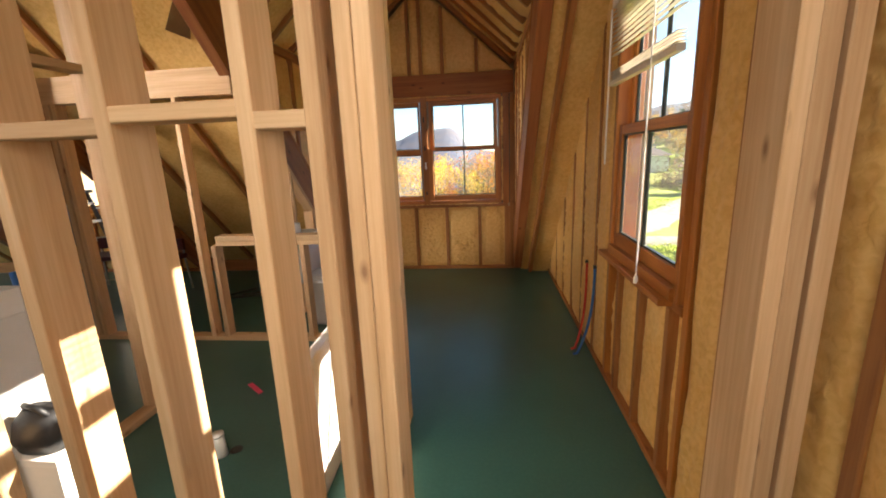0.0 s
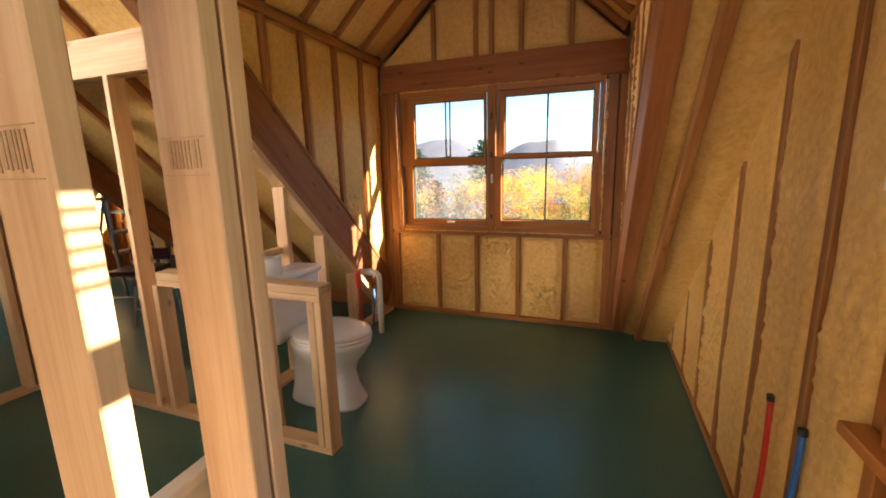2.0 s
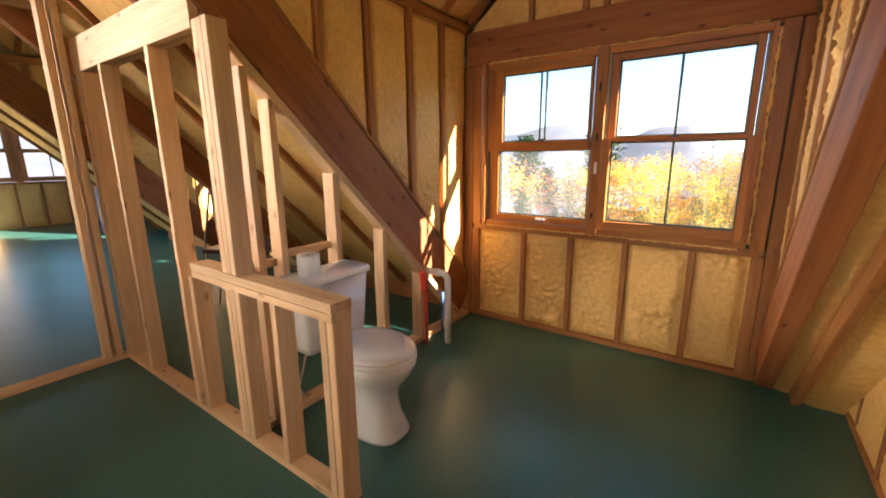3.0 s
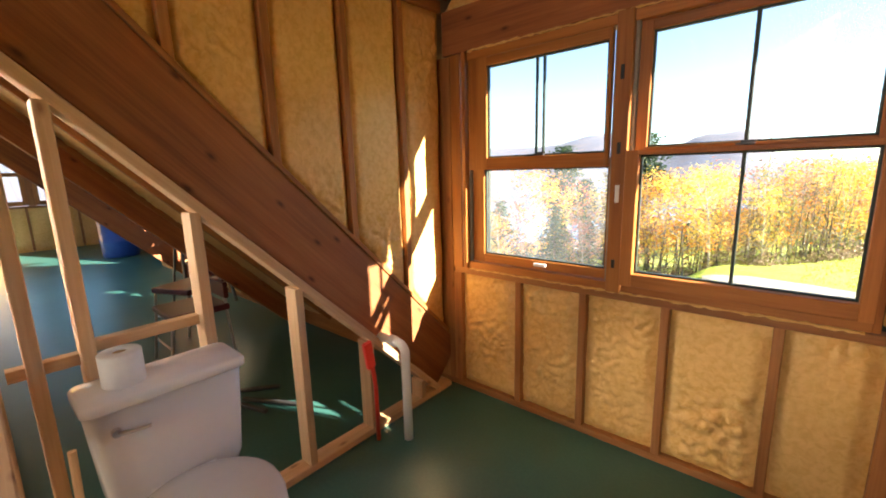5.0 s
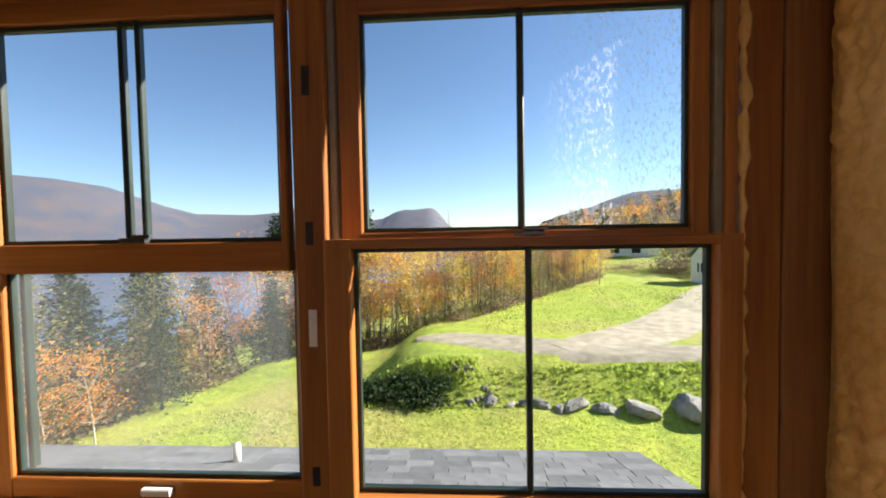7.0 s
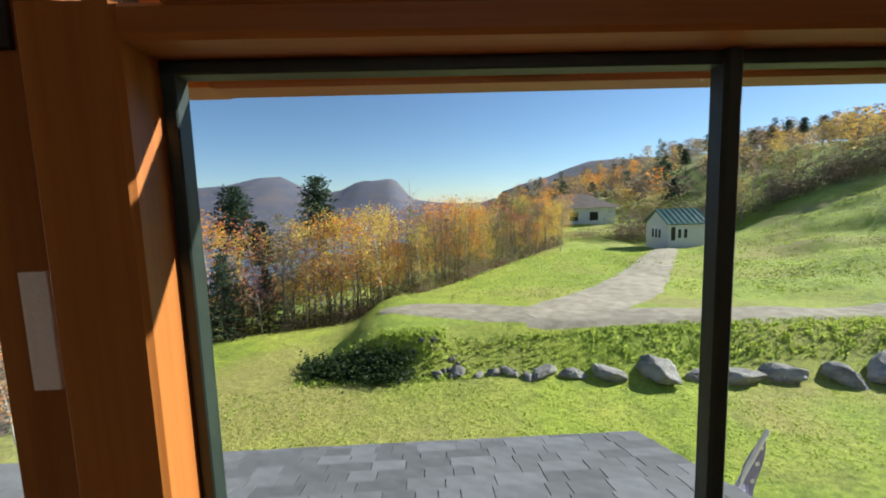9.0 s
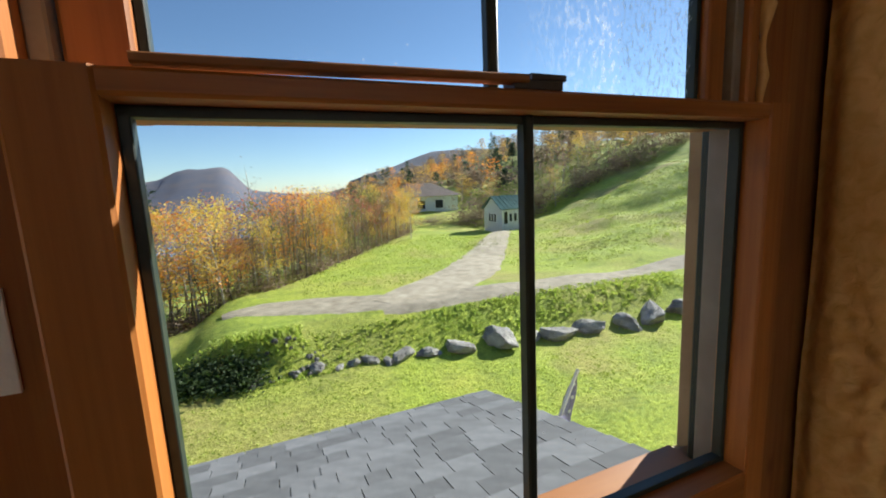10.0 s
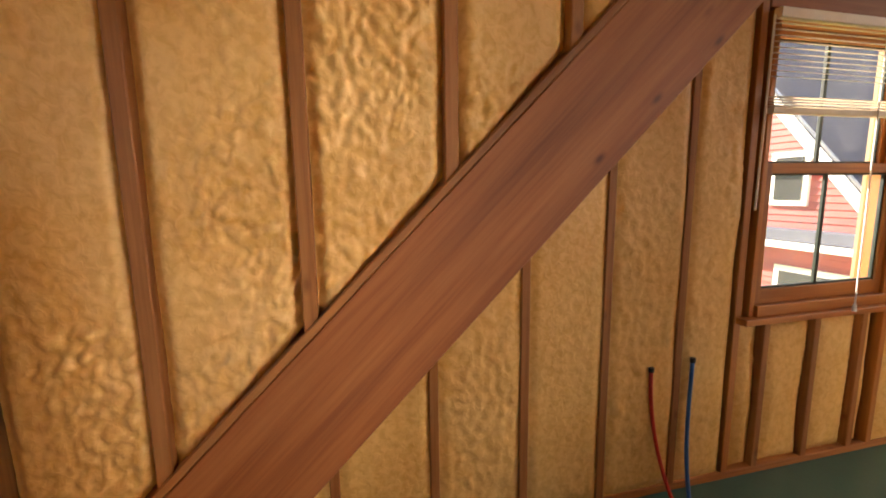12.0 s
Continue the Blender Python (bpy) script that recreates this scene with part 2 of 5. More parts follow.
def tube(points, r, bm=None, seg=10):
    """A round rod along the points."""
    bm = bm or bmesh.new()
    pts = [Vector(p) for p in points]
    rings = []
    for i, p in enumerate(pts):
        t = (pts[min(i + 1, len(pts) - 1)] - pts[max(i - 1, 0)]).normalized()
        s = t.orthogonal().normalized() if not rings else (last - t * last.dot(t)).normalized()
        last = s
        u = t.cross(s)
        rr = r[i] if isinstance(r, (list, tuple)) else r
        rings.append([bm.verts.new(p + rr * (math.cos(k * math.tau / seg) * s + math.sin(k * math.tau / seg) * u)) for k in range(seg)])
    for a, b in zip(rings, rings[1:]):
        for k in range(seg):
            bm.faces.new((a[k], a[(k + 1) % seg], b[(k + 1) % seg], b[k]))
    bm.faces.new(list(reversed(rings[0])))
    bm.faces.new(rings[-1])
    return bm


def foam(parent, p00, p10, p11, p01, normal, step=0.028, amp=0.013, seed=0.0, name="foam_panel", back=0.012, lumpy=0.4, hollow=0.028):
    """Sprayed foam between two studs: a lumpy sheet, hollow along its edges, over a four-cornered bay."""
    p00, p10, p11, p01, n = (Vector(p) for p in (p00, p10, p11, p01, normal))
    w = max((p10 - p00).length, (p11 - p01).length)
    h = max((p01 - p00).length, (p11 - p10).length)
    nu, nv = max(4, int(w / step)), max(4, int(h / step))
    bm = bmesh.new()
    rows = []
    for j in range(nv + 1):
        v = j / nv
        row = []
        for i in range(nu + 1):
            u = i / nu
            p = (p00 * (1 - u) + p10 * u) * (1 - v) + (p01 * (1 - u) + p11 * u) * v
            edge = min(u, 1 - u) * w
            endd = min(v, 1 - v) * h
            e = min(1.0, edge / 0.07) * min(1.0, endd / 0.05)
            e = e * e * (3 - 2 * e)
            q = p * 1.0 + Vector((seed, seed * 0.7, -seed))
            rough = max(0.0, min(1.0, lumpy + 1.6 * noise.noise(q * 2.3)))
            q = q + 0.03 * Vector((noise.noise(q * 9), noise.noise(q * 9 + Vector((5, 0, 0))), noise.noise(q * 9 + Vector((0, 7, 0)))))
            d = abs(noise.noise(q * 22)) * 1.7 - 0.45 + 0.6 * (abs(noise.noise(q * 47)) * 1.7 - 0.4)
            d = d * amp * (0.10 + 1.1 * rough) * (0.35 + 0.65 * e) + 0.010 * noise.noise(q * 3.1)
            row.append(bm.verts.new(p + n * (d - back - hollow * (1 - e))))
        rows.append(row)
    for a, b in zip(rows, rows[1:]):
        for i in range(nu):
            bm.faces.new((a[i], a[i + 1], b[i + 1], b[i]))
    bmesh.ops.recalc_face_normals(bm, faces=bm.faces)
    bm.faces.ensure_lookup_table()
    if bm.faces[len(bm.faces) // 2].normal.dot(n) < 0:
        bmesh.ops.reverse_faces(bm, faces=bm.faces)
    return part(name, bm, FOAM, parent, "", True)


def structure(name, bm, mat, label, category="wall"):
    return tagged(mesh_object(name, bm, mat), label, category, "", "structure")


# ---- floor ----
bm = block(-11.3, 1.60, -4.4, 5.30, -0.04, 0.0, c=0.001)
block(-11.3, -5.4, 5.30, 8.0, -0.04, 0.0, bm, 0.001)
structure("floor", bm, FLOOR, "dark green coated plywood subfloor, bare and dusty", "floor")

# ---- dormer front wall ----
F = 5.06
bm = block(-1.22, 1.22, F + 0.135, F + 0.165, -0.3, 0.80)
block(-1.22, -0.935, F + 0.135, F + 0.165, 0.80, 2.08, bm)
block(0.995, 1.22, F + 0.135, F + 0.165, 0.80, 2.08, bm)
v = [bm.verts.new(p) for p in ((-1.22, F + 0.15, 2.08), (1.22, F + 0.15, 2.08), (1.22, F + 0.15, 2.50), (0, F + 0.15, 3.50), (-1.22, F + 0.15, 2.50))]
bm.faces.new(v)
front = structure("wall_dormer", bm, SHEATH, "dormer end wall with brown studs and yellow spray foam")


def stud(parent, x0, x1, y0, y1, z0, z1, mat=OLD, name="stud"):
    return part(name, block(x0, x1, y0, y1, z0, z1), mat, parent)


stud(front, -1.05, 1.05, F, F + 0.13, 0.0, 0.038, name="bottom_plate")
LOW = [-0.957, -0.53, -0.15, 0.235, 0.64, 0.957]
for x in LOW[1:-1]:
    stud(front, x - 0.019, x + 0.019, F, F + 0.13, 0.038, 0.785)
stud(front, -0.985, 0.985, F - 0.004, F + 0.13, 0.785, 0.823, name="rough_sill")
for s in (-1, 1):
    stud(front, s * 0.926, s * 1.000, F - 0.004, F + 0.03, 0.823, 2.085, TRIM, "jack_stud")
    stud(front, s * 1.010, s * 1.188, F + 0.004, F + 0.05, 0.038, 2.085, OLD, "king_stud")
    stud(front, s * 0.945, s * 1.008, F + 0.004, F + 0.05, 0.038, 0.785, OLD, "trimmer")
    stud(front, s * 0.910, s * 1.020, F + 0.052, F + 0.078, 0.823, 2.085, GASKET, "shim")
stud(front, -1.05, 1.05, F - 0.008, F + 0.13, 2.09, 2.33, RED, "header")
for a, b in zip(LOW, LOW[1:]):
    foam(front, (a + 0.012, F, 0.038), (b - 0.012, F, 0.038), (b - 0.012, F, 0.79), (a + 0.012, F, 0.79), (0, -1, 0), 0.011, 0.022, a * 7, lumpy=0.15 if a > 0.5 else 0.45 if a < -0.6 else 0.95)
PITCH, RIDGE = 0.90, 3.28
UP = [-0.53, -0.145, -0.01, 0.24, 0.635]
for x in UP:
    stud(front, x - 0.019, x + 0.019, F, F + 0.13, 2.33, RIDGE - PITCH * abs(x) - 0.02)
edges = [-1.05] + UP + [1.05]
for a, b in zip(edges, edges[1:]):
    if a < 0 < b:
        foam(front, (a, F, 2.33), (0, F, 2.33), (0, F, RIDGE), (a, F, RIDGE - PITCH * abs(a)), (0, -1, 0), 0.03, 0.008, 31 + a)
        a = 0
    foam(front, (a, F, 2.33), (b, F, 2.33), (b, F, RIDGE - PITCH * abs(b) + 0.001), (a, F, RIDGE - PITCH * abs(a) + 0.001), (0, -1, 0), 0.03, 0.008, 21 + a)


# ---- windows ----
def frame_map(origin, u, n):
    """From (along, up, outwards) to bounds in the world, for walls that run along x or y."""
    o, u, n = Vector(origin), Vector(u), Vector(n)

    def made(u0, u1, z0, z1, d0, d1, bm=None, c=0.003):
        p, q = o + u * u0 + n * d0, o + u * u1 + n * d1
        return block(min(p.x, q.x), max(p.x, q.x), min(p.y, q.y), max(p.y, q.y), z0, z1, bm, c)
    return made


def pane(parent, bx, u0, u1, z0, z1, d, mat=None):
    g = part("pane", bx(u0, u1, z0, z1, d, d + 0.004, None, 0.0005), mat or GLASS, parent)
    g.visible_shadow = False
    return g


def sash(win, bx, name, u0, u1, z0, z1, g, d, bars=(), mat=TRIM, glass=None, thick=0.036, deep=0.022):
    """One sash: outer bounds, glass bounds g, inner face at depth d; bars: places of upright glazing bars."""
    s = part(name, bx(u0, g[0], z0, z1, d, d + thick), mat, win)
    part("stile", bx(g[1], u1, z0, z1, d, d + thick), mat, s)
    part("rail", bx(g[0], g[1], z0, g[2], d + 0.001, d + thick - 0.001), mat, s)
    part("rail", bx(g[0], g[1], g[3], z1, d + 0.001, d + thick - 0.001), mat, s)
    e = 0.009
    for q in ((g[0], g[0] + e, g[2], g[3]), (g[1] - e, g[1], g[2], g[3]), (g[0], g[1], g[2], g[2] + e), (g[0], g[1], g[3] - e, g[3])):
        part("gasket", bx(q[0], q[1], q[2], q[3], d + deep - 0.008, d + deep + 0.008, None, 0.001), GASKET, s)
    pane(s, bx, g[0], g[1], g[2], g[3], d + deep, glass)
    for u, w in bars:
        part("glazing_bar", bx(u - w / 2, u + w / 2, g[2], g[3], d + deep - 0.012, d + deep + 0.006, None, 0.003), GASKET, s)
    return s


win = thing("window_1", (0, F, 0.83), "pair of varnished wooden sash windows with dark glazing bars", "window", "", "structure")
bx = frame_map((0, F, 0), (1, 0, 0), (0, 1, 0))
for u0, u1, d in ((-0.895, -0.868, -0.034), (-0.028, 0.040, -0.034), (0.884, 0.908, -0.010)):
    part("jamb", bx(u0, u1, 0.83, 2.08, d, 0.036), TRIM, win)
for u0, u1 in ((-0.868, -0.028), (0.040, 0.884)):
    part("head", bx(u0, u1, 2.035, 2.08, -0.010, 0.06), TRIM, win)
    part("sill", bx(u0, u1, 0.83, 0.872, -0.016, 0.10), TRIM, win)
for u0, u1 in ((-0.868, -0.852), (-0.044, -0.028), (0.040, 0.056), (0.866, 0.884)):
    part("jamb_track", bx(u0, u1, 0.872, 2.035, 0.0, 0.034, None, 0.002), VINYL, win)
sash(win, bx, "lower_sash", 0.045, 0.882, 0.880, 1.491, (0.100, 0.838, 0.940, 1.471), -0.072, ((0.470, 0.013),), TRIM, None, 0.058, 0.042)
sash(win, bx, "upper_sash", 0.058, 0.864, 1.468, 2.032, (0.108, 0.826, 1.505, 1.990), 0.012, ((0.465, 0.015),), TRIM, STREAKED)
part("weather_strip", board((0.12, F - 0.060, 1.498), (0.455, F - 0.056, 1.503), 0.018, 0.008, (0, 1, 0)), OLD, win)
sash(win, bx, "upper_sash", -0.846, -0.046, 1.424, 2.028, (-0.720, -0.062, 1.490, 1.980), -0.030, ((-0.420, 0.012), (-0.380, 0.012)))
sash(win, bx, "lower_sash", -0.850, -0.046, 0.876, 1.470, (-0.770, -0.052, 0.925, 1.428), 0.012, (), TRIM, HAZY)
part("screen_track", bx(-0.775, -0.762, 0.925, 1.428, 0.055, 0.075, None, 0.002), GASKET, win)
for u, z, d in ((0.470, 1.492, -0.06), (-0.40, 1.490, -0.034)):
    k = part("sash_lock", bx(u - 0.030, u + 0.030, z, z + 0.012, d, d + 0.022), DARKMETAL, win, "small dark metal sash lock")
    part("lever", bx(u - 0.006, u + 0.038, z + 0.012, z + 0.019, d + 0.004, d + 0.014), DARKMETAL, k)
part("paper_tag", bx(-0.002, 0.016, 1.26, 1.34, -0.040, -0.0365, None, 0.0005), PAPER, win, "torn white paper tag")
part("lift_tab", bx(-0.43, -0.36, 0.895, 0.912, -0.006, 0.010), PLASTIC, win)
for z0, z1 in ((0.95, 0.99), (1.48, 1.53), (1.80, 1.86)):
    part("hinge", bx(-0.004, 0.012, z0, z1, -0.039, -0.0342), BLACK, win)


def bead(parent, pts, r=0.007, seed=0):
    """A wavering bead of squeezed-out foam."""
    rnd = random.Random(seed)
    out, rad = [], []
    pts = [Vector(p) for p in pts]
    for a, b in zip(pts, pts[1:]):
        k = max(3, int((b - a).length / 0.02))
        for i in range(k):
            out.append(a.lerp(b, i / k) + Vector([rnd.uniform(-0.003, 0.003) for _ in range(3)]))
            rad.append(r * rnd.uniform(0.45, 1.45))
    return part("foam_bead", tube(out, rad, None, 6), FOAM, parent, "", True)


bead(win, [(0.918, F - 0.010, 0.86), (0.918, F - 0.010, 2.07)], 0.009, 1)
bead(win, [(-0.900, F - 0.008, 0.90), (-0.900, F - 0.008, 2.07)], 0.006, 2)
bead(win, [(-0.86, F - 0.010, 2.084), (0.88, F - 0.010, 2.084)], 0.006, 3)
bead(win, [(-0.86, F - 0.014, 0.826), (0.89, F - 0.014, 0.826)], 0.006, 4)

# ---- gable wall ----
G = 1.45
ROOF = 5.42          # outer foam line of the main roof: y + z
RAFT = 4.98          # lower rafter edge: y + z
PEAK_Y, PEAK_Z = 0.6, ROOF - 0.6


def roof_z(y, s=ROOF):
    return s - y if y > PEAK_Y else s - 2 * PEAK_Y + y


WY0, WY1, WZ0, WZ1 = 1.56, 2.44, 0.83, 2.17
bm = bmesh.new()
for y0, y1, z0, z1 in ((-3.9, WY0 - 0.03, -0.3, None), (WY0 - 0.03, WY1, -0.3, WZ0), (WY0 - 0.03, WY1, WZ1, None), (WY1, 5.42, -0.3, None)):
    ys = [y0] + ([PEAK_Y] if y0 < PEAK_Y < y1 else []) + [y1]
    for a, b in zip(ys, ys[1:]):
        ta, tb = (z1, z1) if z1 else (max(roof_z(a, ROOF + 0.14), z0 + 0.01), max(roof_z(b, ROOF + 0.14), z0 + 0.01))
        vs = [bm.verts.new((x, y, z)) for x in (G + 0.14, G + 0.17) for y, z in ((a, z0), (b, z0), (b, tb), (a, ta))]
        for q in ((3, 2, 1, 0), (4, 5, 6, 7), (0, 1, 5, 4), (1, 2, 6, 5), (2, 3, 7, 6), (3, 0, 4, 7)):
            bm.faces.new([vs[k] for k in q])
gable = structure("wall_gable", bm, SHEATH, "tall end wall with brown studs and yellow spray foam")
part("bottom_plate", block(G, G + 0.135, -3.9, 5.02, 0.0, 0.038), OLD, gable)
GST = [4.72, 4.33, 3.94, 3.555, 3.18, 2.80, 1.28, 0.80, 0.45, 0.05, -0.36, -0.77, -1.18, -1.6, -2.0, -2.4, -2.8, -3.2]
for y in GST:
    top = max(0.2, roof_z(y, RAFT) + 0.12)
    part("stud", block(G, G + 0.135, y - 0.019, y + 0.019, 0.038, top), OLD, gable)
for y in (WY0 - 0.045, WY1 + 0.045):
    part("king_stud", block(G, G + 0.135, y - 0.02, y + 0.02, 0.038, roof_z(y, RAFT)), TRIM, gable)
for y in (1.98, 2.30, 1.66):
    part("cripple_stud", block(G, G + 0.135, y - 0.019, y + 0.019, 0.038, 0.785), OLD, gable)
    part("cripple_stud", block(G, G + 0.135, y - 0.019, y + 0.019, 2.36, roof_z(y, RAFT)), OLD, gable)
part("header", block(G - 0.003, G + 0.135, WY0 - 0.02, WY1 + 0.02, 2.18, 2.36), RED, gable)
part("rough_sill", block(G - 0.002, G + 0.135, WY0 - 0.02, WY1 + 0.02, 0.787, 0.825), OLD, gable)
GF = sorted(GST + [WY0 - 0.065, WY1 + 0.065, 4.98])
for a, b in zip(GF, GF[1:]):
    if b - a < 0.09 or (WY0 - 0.1 < a and b < WY1 + 0.1):
        continue
    za, zb = (max(0.06, roof_z(q, RAFT + 0.20)) for q in (a, b))
    if b > PEAK_Y > a:
        za = zb = min(za, zb)
    near = a > -0.9
    foam(gable, (G, a + 0.012, 0.038), (G, b - 0.012, 0.038), (G, b - 0.012, zb), (G, a + 0.012, za), (-1, 0, 0), 0.018 if near else 0.06, 0.013, 3 + a, lumpy=0.25, back=-0.002, hollow=0.016)
for a, b in ((WY0 - 0.02, 1.66), (1.66, 1.98), (1.98, 2.30), (2.30, WY1 + 0.02)):
    foam(gable, (G, a + 0.012, 0.038), (G, b - 0.012, 0.038), (G, b - 0.012, 0.79), (G, a + 0.012, 0.79), (-1, 0, 0), 0.022, 0.014, 9 + a)
    foam(gable, (G, a + 0.012, 2.36), (G, b - 0.012, 2.36), (G, b - 0.012, roof_z(b, RAFT + 0.20)), (G, a + 0.012, roof_z(a, RAFT + 0.20)), (-1, 0, 0), 0.04, 0.012, 19 + a)

win2 = thing("window_2", (G, 2.02, 0.83), "varnished wooden sash window with a projecting stool", "window", "", "structure")
bx = frame_map((G, 0, 0), (0, 1, 0), (1, 0, 0))
for u0, u1 in ((WY0, WY0 + 0.03), (WY1 - 0.03, WY1)):
    part("jamb", bx(u0, u1, 0.83, 2.17, -0.014, 0.12), TRIM, win2)
part("head", bx(WY0 + 0.03, WY1 - 0.03, 2.13, 2.17, -0.012, 0.12), TRIM, win2)
part("stool", bx(1.62, 2.50, 0.803, 0.832, -0.058, -0.002), TRIM, win2)
part("sill", bx(WY0 + 0.03, WY1 - 0.03, 0.832, 0.885, -0.03, 0.13), TRIM, win2)
sash(win2, bx, "lower_sash", 1.59, 2.41, 0.885, 1.535, (1.632, 2.365, 0.955, 1.490), 0.0, ((2.02, 0.018),), TRIM, DUSTY)
sash(win2, bx, "upper_sash", 1.59, 2.41, 1.495, 2.128, (1.632, 2.365, 1.540, 2.085), 0.05, ((2.02, 0.018),), TRIM, DUSTY)

blind = thing("window_blind", (G - 0.05, 2.02, 2.13), "cream slatted blind pulled half up in a window", "blind")
part("headrail", block(G - 0.052, G - 0.016, 1.64, 2.46, 2.125, 2.165), SLAT, blind)
for k in range(15):
    z = 1.80 + 0.0235 * k if k > 3 else 1.775 + 0.012 * k
    bm = board((G - 0.034, 1.65, z), (G - 0.034, 2.455, z), 0.034, 0.0022, (1, 0, 0.28 if k > 3 else 0.05), None, 0.0005)
    part("slat", bm, SLAT, blind)
part("bottom_rail", block(G - 0.052, G - 0.018, 1.65, 2.455, 1.742, 1.768), SLAT, blind)
part("wand", tube([(G - 0.045, 2.49, 2.13), (G - 0.045, 2.50, 1.33)], 0.005), PLASTIC, blind)
cord = part("cord", tube([(G - 0.055, 1.86, 2.12), (G - 0.058, 1.86, 1.53), (G - 0.062, 1.855, 0.86)], 0.0035, None, 6), PLASTIC, blind)
part("tassel", tube([(G - 0.062, 1.855, 0.865), (G - 0.062, 1.855, 0.85), (G - 0.062, 1.855, 0.825)], [0.004, 0.009, 0.011]), PLASTIC, cord)


# ---- dormer cheeks ----
def cheek(s, name):
    x = s * 1.055
    bm = bmesh.new()
    vs = [bm.verts.new((s * q, y, z)) for q in (1.175, 1.20) for y, z in ((5.2, 0.0), (5.2, 2.40), (3.02, 2.40), (5.2, 0.22))]
    for q in ((3, 2, 1), (5, 6, 7), (1, 2, 6, 5), (2, 3, 7, 6), (3, 1, 5, 7)):
        bm.faces.new([vs[k] for k in q])
    w = structure(name, bm, SHEATH, "dormer side wall of foam and studs above a sloping beam")
    ys = [4.72, 4.345, 3.96, 3.60, 3.24]
    for y in ys:
        part("stud", block(min(x, s * 1.175), max(x, s * 1.175), y - 0.019, y + 0.019, ROOF - y - 0.02, 2.335), OLD, w)
    part("top_plate", block(min(x, s * 1.175), max(x, s * 1.175), 2.95, F - 0.01, 2.335, 2.395), OLD, w)
    ends = [F + 0.004] + ys + [3.06]
    for b, a in zip(ends, ends[1:]):
        foam(w, (x, a + 0.012, ROOF - a + 0.02), (x, b - 0.012, ROOF - b - 0.012), (x, b - 0.012, 2.335), (x, a + 0.012, 2.335), (-s, 0, 0), 0.010 if s > 0 else 0.016, 0.014, s * 40 + a, lumpy=0.08 if b > 5 or s < 0 else 0.9 if a > 4.2 else 0.55)
    mid = (ROOF + RAFT) / 2
    xc = s * 1.092
    top, low = 1.0, 5.03
    beam = tagged(mesh_object("rafter_beam", board((xc, top, mid - top - 0.014), (xc, low, mid - low - 0.014), 0.088, (ROOF - RAFT) / math.sqrt(2) - 0.004, (1, 0, 0)), RED),
                  "heavy reddish brown sloping rafter beam with a capping board", "beam", "", "structure")
    up = 0.5 ** 0.5
    k = (ROOF - mid) / 2 + 0.001
    part("capping", board((xc - s * 0.002, top + k, mid - top + k), (xc - s * 0.002, low + k - 0.1, mid - low + k + 0.1), 0.10, 0.022, (1, 0, 0)), OLD, beam)
    return w


cheek_r, cheek_l = cheek(1, "wall_cheek_east"), cheek(-1, "wall_cheek_west")

# ---- main roof ----
bm = bmesh.new()
T = 0.12
D2 = -4.1
WING = -7.3
for x0, x1 in ((D2 + 1.12, -1.12), (1.12, 1.75), (WING, D2 - 1.12)):
    vs = [bm.verts.new(p) for p in ((x0, 5.75, ROOF - 5.75 + T), (x1, 5.75, ROOF - 5.75 + T), (x1, PEAK_Y, PEAK_Z + T), (x0, PEAK_Y, PEAK_Z + T))]
    bm.faces.new(vs)
yv = ROOF - RIDGE
for o in (0, D2):
    vs = [bm.verts.new(p) for p in ((o - 1.12, 3.02, 2.4 + T), (o, yv, RIDGE + T), (o + 1.12, 3.02, 2.4 + T), (o + 1.12, PEAK_Y, PEAK_Z + T), (o - 1.12, PEAK_Y, PEAK_Z + T))]
    bm.faces.new(vs)
vs = [bm.verts.new(p) for p in ((WING, PEAK_Y, PEAK_Z + T), (1.75, PEAK_Y, PEAK_Z + T), (1.75, -4.4, PEAK_Z + T - 5.0), (WING, -4.4, PEAK_Z + T - 5.0))]
bm.faces.new(vs)
roof = structure("roof", bm, SHEATH, "steep timber roof with foam between brown rafters", "roof")


def rafter(x, y0, y1, mat=OLD, w=0.04, parent=None, low=0.0, deep=0.20):
    mid = (ROOF + RAFT) / 2 + 0.1 + low
    part("rafter", board((x, y0, mid - y0), (x, y1, mid - y1), w, deep, (1, 0, 0)), mat, parent or roof)


down = Vector((0, -1, -1)).normalized()
rafter(1.24, PEAK_Y, 5.05, low=-0.275)
for a, b, e in ((1.14, 1.245, 0.0), (1.245, 1.52, -0.075)):
    foam(roof, (a, 5.05, RAFT + e - 5.05), (b, 5.05, RAFT + e - 5.05), (b, PEAK_Y, RAFT + e - PEAK_Y), (a, PEAK_Y, RAFT + e - PEAK_Y), down, 0.025, 0.012, 50 + a, lumpy=0.2)
xs = [-1.15, -1.75, -2.36, -2.97, -5.23, -5.92, -6.61, -7.3]
for a, b in zip(xs, xs[1:]):
    if a - b > 1:
        continue
    rafter(b, PEAK_Y, 5.05)
    foam(roof, (b, 5.05, RAFT + 0.20 - 5.05), (a, 5.05, RAFT + 0.20 - 5.05), (a, PEAK_Y, RAFT + 0.20 - PEAK_Y), (b, PEAK_Y, RAFT + 0.20 - PEAK_Y), down, 0.045, 0.014, 60 + a)
xs = [-1.05, -0.72, -0.36, 0.0, 0.36, 0.72, 1.05]
